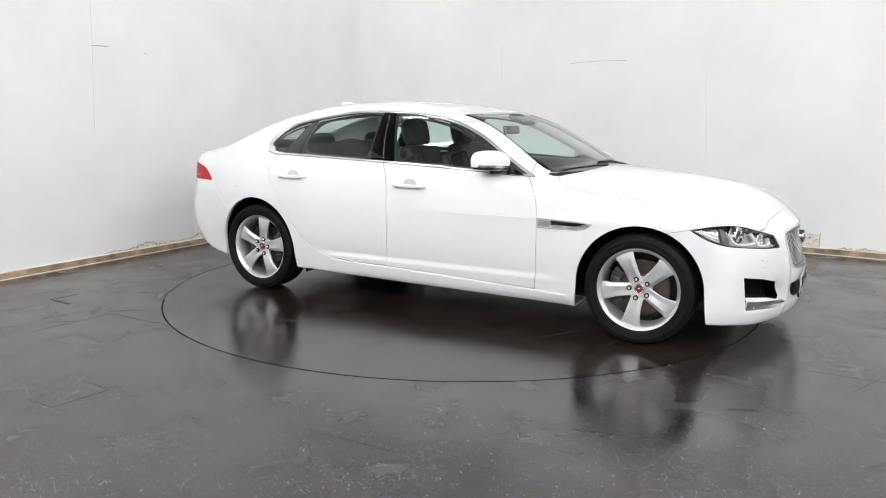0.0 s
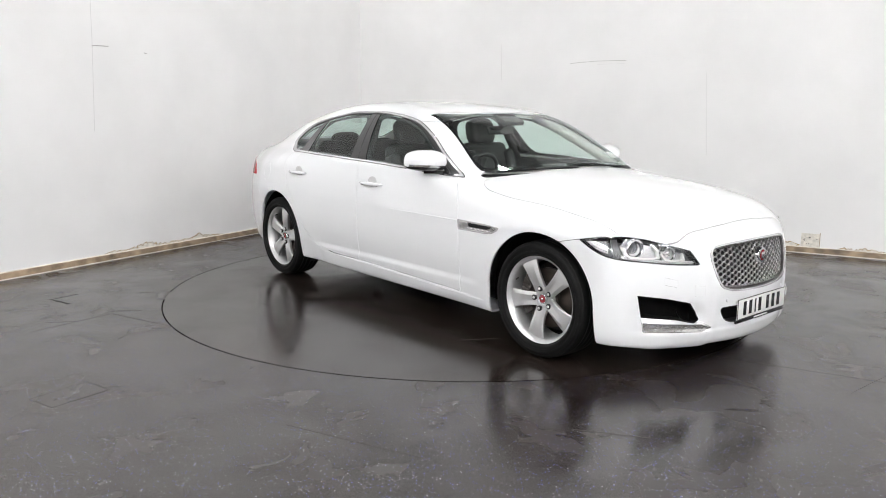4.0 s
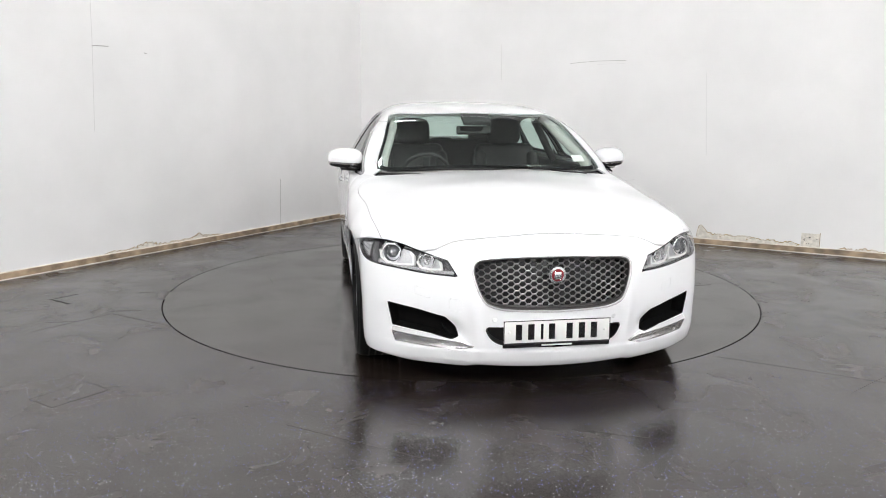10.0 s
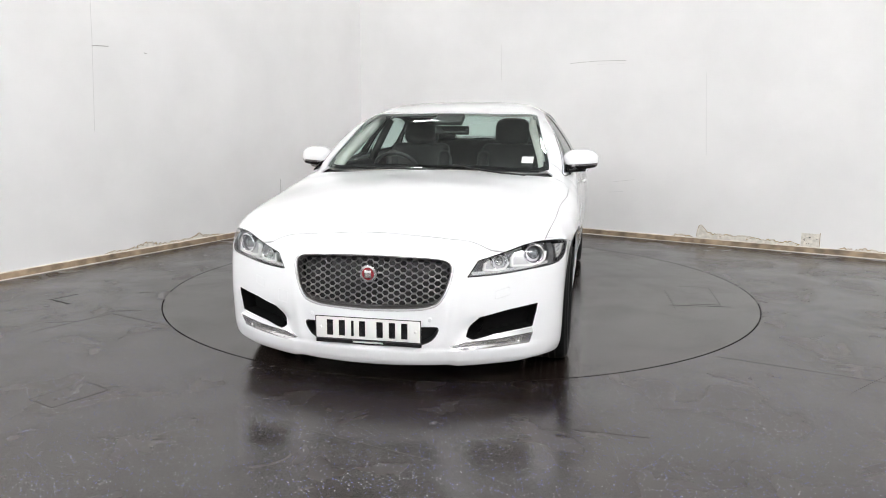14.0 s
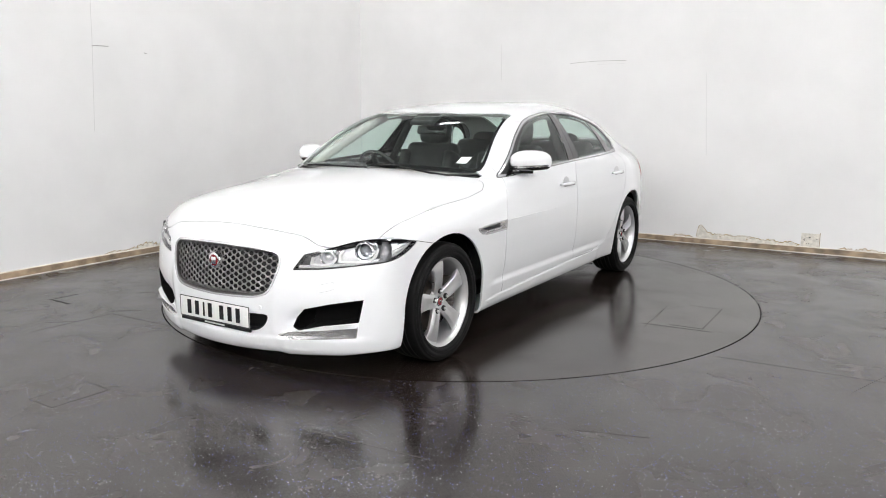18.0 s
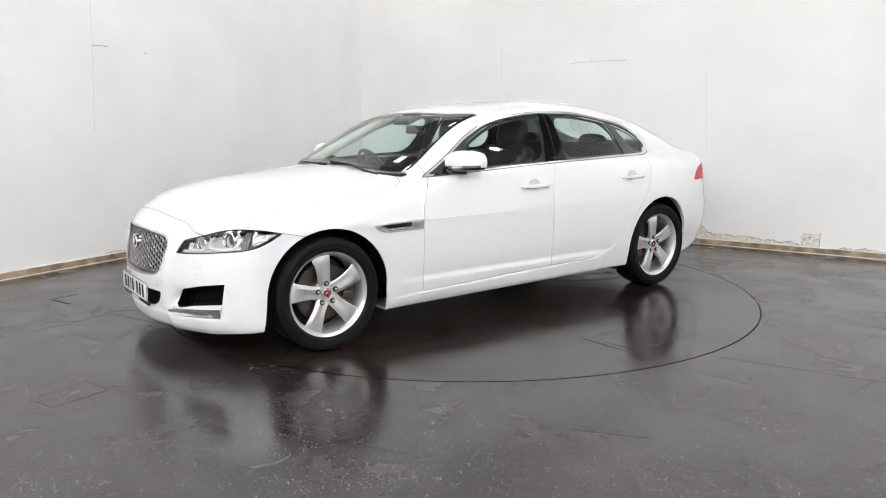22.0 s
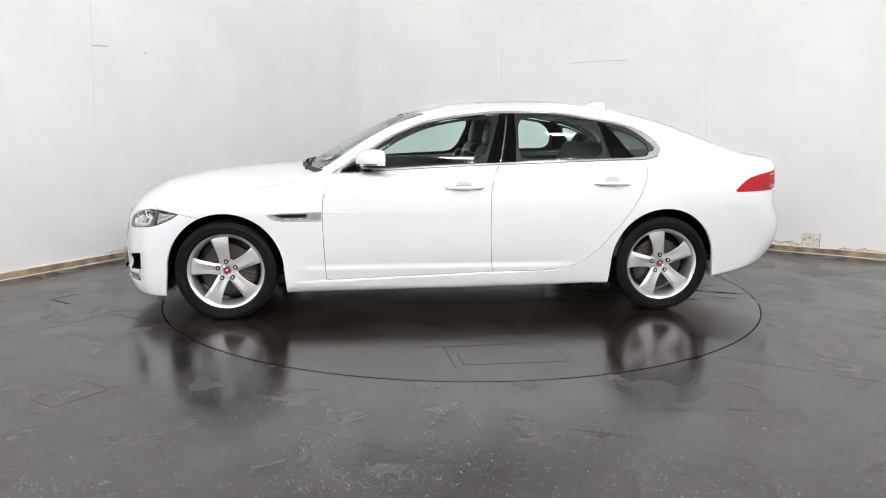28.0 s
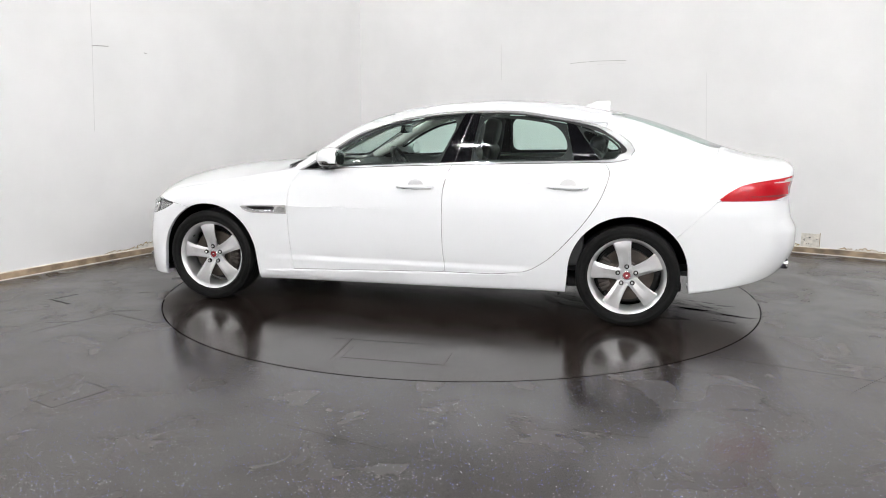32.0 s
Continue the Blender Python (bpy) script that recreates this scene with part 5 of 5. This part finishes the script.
for s in (1, -1):
    part("inner_post", tube_bm([(-0.33, 0.79 * s, 0.98), (-0.40, 0.64 * s, 1.31)], 0.03, 10), TRIM_DARK, car)

    part("pillar_trim", tube_bm([(0.76, 0.700 * s, 0.990), (0.61, 0.684 * s, 1.070), (0.43, 0.636 * s, 1.170), (0.25, 0.588 * s, 1.262), (0.05, 0.570 * s, 1.320)], [0.030, 0.040, 0.040, 0.036, 0.024], 12), HEADLINER, car, "pale grey inner windscreen pillar")

# ---------------------------------------------------------------- skirting, wall damage, floor details
PALE_PLASTER = node_mat("pale_filler", (0.74, 0.71, 0.65), 0.95, vary=0.18, scale=35, bump=0.6, bump_scale=60)
TAN_PLASTER = node_mat("tan_plaster_edge", (0.42, 0.33, 0.21), 0.95, vary=0.4, scale=60, bump=0.6, bump_scale=90)
SCRATCH = node_mat("grey_scratch", (0.42, 0.41, 0.40), 0.8)
FAINT = node_mat("faint_joint", (0.66, 0.655, 0.65), 0.8)
wall_west, wall_north = bpy.data.objects["wall_west"], bpy.data.objects["wall_north"]
IN_WEST, IN_NORTH = ALONG_RIGHT, ALONG_LEFT


def wall_frame(along, inward):
    """A wall's own axes from the back corner: along it, into the room, up."""
    n = Vector((-along.y, along.x))
    if n.dot(inward) < 0:
        n = -n
    return Matrix(((along.x, n.x, 0, CORNER.x), (along.y, n.y, 0, CORNER.y), (0, 0, 1, 0), (0, 0, 0, 1)))


WEST, NORTH = wall_frame(ALONG_LEFT, IN_WEST), wall_frame(ALONG_RIGHT, IN_NORTH)


def build_skirting():
    sides = (("baseboard_west", P_BACK, P_LEFT), ("baseboard_north", P_RIGHT, P_BACK), ("baseboard_east", P_NEAR, P_RIGHT), ("baseboard_south", P_LEFT, P_NEAR))
    prof = [(0.0, 0.060), (0.006, 0.062), (0.012, 0.060), (0.016, 0.054), (0.018, 0.046), (0.0175, 0.030), (0.019, 0.022), (0.019, 0.0)]
    lip = [(0.019, 0.0065), (0.022, 0.007), (0.0245, 0.005), (0.0255, 0.0)]
    top_lip = [(0.0, 0.064), (0.008, 0.0655), (0.0135, 0.0625), (0.0155, 0.057)]
    rnd = random.Random(4)
    for name, a, b in sides:
        d = (b - a)
        length = d.length
        d.normalize()
        n = Vector((-d.y, d.x))
        pieces = []
        for pr in (prof, lip, top_lip):
            bm = bmesh.new()
            rows = []
            steps = 90
            for i in range(steps + 1):
                s = i / steps * length
                w = 0.0022 * math.sin(s * 1.7) + rnd.uniform(-0.0009, 0.0009)
                p = a + d * s
                rows.append([bm.verts.new((p.x + n.x * (u + (w if u else 0)), p.y + n.y * (u + (w if u else 0)), max(z + (w if z else 0), 0))) for u, z in pr])
            for r, q in zip(rows, rows[1:]):
                for k in range(len(pr) - 1):
                    bm.faces.new((r[k], r[k + 1], q[k + 1], q[k]))
            bmesh.ops.recalc_face_normals(bm, faces=bm.faces)
            pieces.append(bm)
        ob = sharp_part(name, pieces[0], SKIRT, None)
        tagged(ob, "worn brown timber skirting board along the wall", "skirting board", kind="structure")
        sharp_part("floor_strip", pieces[1], SKIRT_LIP, ob, "pale strip where the floor meets the skirting")
        sharp_part("painted_lip", pieces[2], CREAM, ob, "cream-painted top edge of the skirting")


build_skirting()


def broken_edge(parent, axes, line, seed, depth=0.003):
    """A patch where the paint has broken off above the skirting: pale filler below a ragged tan edge."""
    rnd = random.Random(seed)
    s0, s1 = line[0][0], line[-1][0]
    f = curve(*[q for pair in line for q in pair])
    n = max(12, int((s1 - s0) / 0.012))
    top = []
    for i in range(n + 1):
        s = s0 + (s1 - s0) * i / n
        z = float(f(np.array(s)))
        fade = min(1, 6 * min(i, n - i) / n)
        top.append((s + rnd.uniform(-0.003, 0.003), max(z + rnd.uniform(-0.012, 0.012) * fade, 0.058)))
    bm = prism_bm([(s1, 0.05)] + [q for q in top[::-1]] + [(s0, 0.05)], 0.0, depth)
    m = axes @ Matrix(((1, 0, 0, 0), (0, 0, 1, 0), (0, 1, 0, 0), (0, 0, 0, 1)))
    bmesh.ops.transform(bm, matrix=m, verts=bm.verts)
    bmesh.ops.recalc_face_normals(bm, faces=bm.faces)
    patch = part("broken_plaster", bm, PALE_PLASTER, parent, "broken plaster with a ragged tan edge", smooth=False)
    pts = [m @ Vector((s, z, depth * 0.5)) for s, z in top]
    part("ragged_edge", tube_bm(pts, [rnd.uniform(0.0015, 0.0075) for _ in pts], 6), TAN_PLASTER, patch)
    for _ in range(int(8 * (s1 - s0))):
        i = rnd.randrange(1, len(top) - 1)
        s, z = top[i]
        z = 0.06 + (z - 0.06) * rnd.uniform(0.2, 0.9)
        c = bmesh.new()
        bmesh.ops.create_icosphere(c, subdivisions=1, radius=rnd.uniform(0.004, 0.009))
        bmesh.ops.transform(c, matrix=Matrix.Translation(m @ Vector((s, z, depth))) @ Matrix.Diagonal((1.5, 1.0, 0.7, 1)), verts=c.verts)
        part("plaster_lump", c, TAN_PLASTER if rnd.random() < 0.6 else PALE_PLASTER, patch, smooth=False)


broken_edge(wall_north, NORTH, [(4.555, 0.075), (4.580, 0.190), (4.600, 0.205), (4.66, 0.140), (4.777, 0.112), (4.95, 0.112), (5.07, 0.122), (5.174, 0.100), (5.28, 0.102), (5.391, 0.092), (5.47, 0.100), (5.58, 0.075)], 2)
broken_edge(wall_north, NORTH, [(4.30, 0.062), (4.362, 0.084), (4.45, 0.076), (4.52, 0.062)], 3, 0.002)
broken_edge(wall_north, NORTH, [(5.93, 0.062), (5.982, 0.080), (6.06, 0.070), (6.20, 0.084), (6.33, 0.066)], 5, 0.002)
broken_edge(wall_west, WEST, [(2.62, 0.062), (2.817, 0.078), (2.93, 0.086), (2.972, 0.120), (3.02, 0.088), (3.16, 0.072), (3.40, 0.076), (3.50, 0.082), (3.602, 0.104), (3.69, 0.100), (3.76, 0.086), (3.86, 0.066), (4.02, 0.080), (4.12, 0.064)], 7, 0.002)


def wall_mark(parent, axes, points, width, mat, name, label=""):
    """A thin strip on a wall through (along, up) points."""
    out = []
    P2 = [Vector(p) for p in points]
    for i, p in enumerate(P2):
        d = (P2[min(i + 1, len(P2) - 1)] - P2[max(i - 1, 0)]).normalized()
        n = Vector((-d.y, d.x)) * width * 0.5
        out.append((p + n, p - n))
    bm = prism_bm([q[0] for q in out] + [q[1] for q in out[::-1]], 0.0, 0.0012)
    bmesh.ops.transform(bm, matrix=axes @ Matrix(((1, 0, 0, 0), (0, 0, 1, 0), (0, 1, 0, 0), (0, 0, 0, 1))), verts=bm.verts)
    bmesh.ops.recalc_face_normals(bm, faces=bm.faces)
    part(name, bm, mat, parent, label, smooth=False)


wall_mark(wall_west, WEST, [(4.085, 1.944), (4.03, 1.951), (3.915, 1.953)], 0.008, SCRATCH, "scratch", "short dark scratch")
wall_mark(wall_west, WEST, [(3.535, 1.924), (3.495, 1.921)], 0.005, SCRATCH, "scratch")
wall_mark(wall_west, WEST, [(4.05, 2.9), (4.08, 1.96), (4.12, 1.2)], 0.003, FAINT, "board_joint", "faint upright board joint")
wall_mark(wall_west, WEST, [(1.675, 0.60), (1.69, 0.32), (1.705, 0.065)], 0.004, SCRATCH, "board_joint")
wall_mark(wall_north, NORTH, [(3.03, 1.944), (3.15, 1.955), (3.35, 1.962), (3.55, 1.962), (3.69, 1.957)], 0.0035, SCRATCH, "scratch", "long thin grey scratch")
wall_mark(wall_north, NORTH, [(3.36, 1.925), (3.52, 1.928), (3.68, 1.926)], 0.002, FAINT, "scratch")
wall_mark(wall_north, NORTH, [(2.146, 2.20), (2.152, 1.78)], 0.003, FAINT, "board_joint", "faint upright board joint")
wall_mark(wall_north, NORTH, [(4.555, 1.80), (4.585, 1.3), (4.607, 0.95)], 0.003, FAINT, "board_joint")
wall_mark(wall_north, NORTH, [(3.60, 0.62), (3.85, 0.655)], 0.004, FAINT, "scratch")
wall_mark(wall_north, NORTH, [(3.55, 0.50), (3.72, 0.515)], 0.003, FAINT, "scratch")
# a rough square of filler with dark holes beside a raised edge
patch = box_bm(0.165, 0.003, 0.135, NORTH @ Matrix.Translation((5.668, 0.0, 0.132)))
filler = part("filler_square", patch, PALE_PLASTER, wall_north, "square of bare filler with dark holes", smooth=False)
part("filler_edge", box_bm(0.006, 0.008, 0.150, NORTH @ Matrix.Translation((5.756, 0.003, 0.136))), TAN_PLASTER, filler, smooth=False)
rnd = random.Random(9)
for _ in range(9):
    r = rnd.uniform(0.002, 0.006)
    c = bmesh.new()
    bmesh.ops.create_icosphere(c, subdivisions=1, radius=r)
    bmesh.ops.transform(c, matrix=NORTH @ Matrix.Translation((5.61 + rnd.uniform(0, 0.13), 0.0015, 0.085 + rnd.uniform(0, 0.10))) @ Matrix.Diagonal((1.3, 0.25, 0.8, 1)), verts=c.verts)
    part("dark_hole", c, SEAM, filler, smooth=False)


SMEAR = node_mat("dry_smear", (0.040, 0.035, 0.032), 0.34, vary=0.4, scale=40)
PALE_SEAM = node_mat("pale_seam", (0.040, 0.036, 0.033), 0.35, vary=0.4, scale=20)


def floor_strip(a, b, width, mat, parent, name, top=0.0012):
    d = Vector(b) - Vector(a)
    mid = (Vector(a) + Vector(b)) / 2
    bm = box_bm(d.length, width, 0.004, Matrix.Translation((mid.x, mid.y, top - 0.002)) @ Matrix.Rotation(math.atan2(d.y, d.x), 4, "Z"))
    return part(name, bm, mat, parent, smooth=False)


def lid(corners, parent, mat, sides, width, label):
    """A flush service lid: a thin plate with dark seams along some of its sides."""
    bm = prism_bm(corners, -0.003, 0.0008)
    cover = part("service_lid", bm, mat, parent, label, smooth=False)
    n = len(corners)
    for i in sides:
        a, b = Vector(corners[i]), Vector(corners[(i + 1) % n])
        floor_strip(a, b, width, FAINT_SEAM, cover, "seam")
    return cover


lid([(-2.036, -2.553), (-1.873, -2.653), (-1.719, -2.414), (-1.884, -2.307)], floor, FLOOR, (0, 1, 2, 3), 0.004, "flush service lid in the floor")
floor_strip((-2.999, -0.613), (-2.887, -0.430), 0.008, SEAM, floor, "seam")
floor_strip((-2.965, -0.622), (-2.799, -0.724), 0.013, SEAM, floor, "seam")
# pale and dark joints between the sheets of vinyl
for a, b, w, mat in (((-2.66, -1.43), (-2.37, -0.98), 0.004, PALE_SEAM), ((-2.37, -0.98), (-1.84, -1.28), 0.004, FAINT_SEAM), ((1.46, -1.78), (2.19, -2.18), 0.005, PALE_SEAM), ((2.19, -2.18), (2.75, -2.48), 0.004, PALE_SEAM),
                     ((-0.75, -2.81), (-0.10, -3.14), 0.0025, PALE_SEAM), ((3.36, 1.40), (3.66, 0.98), 0.020, SMEAR), ((0.49, -2.82), (0.81, -2.90), 0.006, FAINT_SEAM)):
    floor_strip(a, b, w, mat, floor, "seam", 0.0008)
table_top = [c for c in turntable.children][0]
lid([(-0.355, 1.735), (0.235, 1.755), (0.225, 1.965), (-0.36, 1.955)], table_top, TABLE, (1, 2, 3), 0.0035, "flush lid in the turntable")
floor_strip((0.30, 1.60), (0.27, 2.03), 0.004, FAINT_SEAM, table_top, "scrape")


def scuffs(name, spots, parent, seed, label, mat=None):
    """Thin flat smears of dirt, joined: nobody could count them."""
    rnd = random.Random(seed)
    bm = bmesh.new()
    for x, y, ang, length, width in spots:
        m = Matrix.Translation((x, y, 0.0)) @ Matrix.Rotation(radians(ang), 4, "Z")
        pts = []
        k = 9
        for i in range(k):
            u = i / (k - 1)
            pts.append(((u - 0.5) * length, width * 0.5 * math.sin(math.pi * u) * rnd.uniform(0.5, 1.2) + 0.15 * width * math.sin(5 * u)))
        for i in range(k):
            u = 1 - i / (k - 1)
            pts.append(((u - 0.5) * length + 0.001, -width * 0.5 * math.sin(math.pi * u) * rnd.uniform(0.5, 1.2) + 0.15 * width * math.sin(5 * u) - 0.0006))
        q = prism_bm(pts, -0.002, 0.0007)
        bmesh.ops.transform(q, matrix=m, verts=q.verts)
        add_bm(bm, q)
    ob = part(name, bm, mat or SMEAR, parent, label, smooth=False)
    ob["kind"] = "stuff"


scuffs("scuff_marks", [(-2.95, 0.59, 68, 0.22, 0.012), (3.0, 0.60, 25, 0.14, 0.012), (3.09, 0.51, -20, 0.10, 0.015), (3.30, 1.25, -35, 0.38, 0.022), (3.45, 0.62, -15, 0.16, 0.012), (3.6, 0.42, -10, 0.10, 0.010),
                       (-2.3, -0.9, 10, 0.25, 0.015), (-2.6, -1.2, 12, 0.2, 0.008), (-1.75, -2.38, 15, 0.18, 0.008), (2.1, -2.2, 40, 0.5, 0.010), 
                       (-2.4, -0.35, 20, 0.12, 0.02)], floor, 3, "dull scuffs and smears")
scuffs("scuff_marks", [(0.1, 1.62, 3, 0.7, 0.010), (1.2, -0.9, 60, 0.3, 0.008), (-0.4, -1.5, 10, 0.3, 0.008), (1.75, 0.4, 85, 0.2, 0.008)], table_top, 5, "dull scuffs and smears")

# near-black, low-gloss streaks on the turntable below the car's rear half
DARK_STREAK = node_mat("dark_streak", (0.006, 0.0055, 0.005), 0.20, spec=0.14, vary=0.4, scale=30)
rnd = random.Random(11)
streaky = [(-1.88, 0.37, -22, 0.62, 0.09), (-1.74, 0.32, -8, 0.30, 0.07), (-2.02, 0.45, -24, 0.25, 0.035), (-1.68, 0.60, -30, 0.14, 0.05), (-1.10, 0.50, -12, 0.50, 0.10), (-0.78, 0.30, -60, 0.42, 0.09), (-0.95, 0.22, -40, 0.50, 0.11), (-1.35, 0.35, -10, 0.55, 0.12)]
streaky += [(rnd.uniform(-2.0, -0.6), rnd.uniform(0.05, 0.62), rnd.uniform(-50, 0), rnd.uniform(0.08, 0.22), rnd.uniform(0.010, 0.035)) for _ in range(26)]
scuffs("wet_patch", streaky, table_top, 8, "dark streaks on the turntable", DARK_STREAK)
# ---------------------------------------------------------------- what moves


def heading(t):
    """The turntable's turn at t seconds, in degrees: a steady turn with a slight sway."""
    return -27.91 - 5.1697 * t + float(SWAY(np.array(float(t))))


SWAY = curve(0, 0.08, 3, 0.24, 9, 0.10, 13, -0.15, 18.5, -0.33, 23, -0.26, 28, 0.0, 30, 0.15, 32, 0.6)
CAR_AT = Matrix.Translation((0.176, 0.018, 0))


def motions():
    times = [float(t) for t in range(0, 33)]
    walk(turntable, [(t, pose(0, 0, 0, 0, 0, heading(t))) for t in times])
    walk(car, [(t, pose(0, 0, 0, 0, 0, heading(t)) @ CAR_AT) for t in times])


motions()
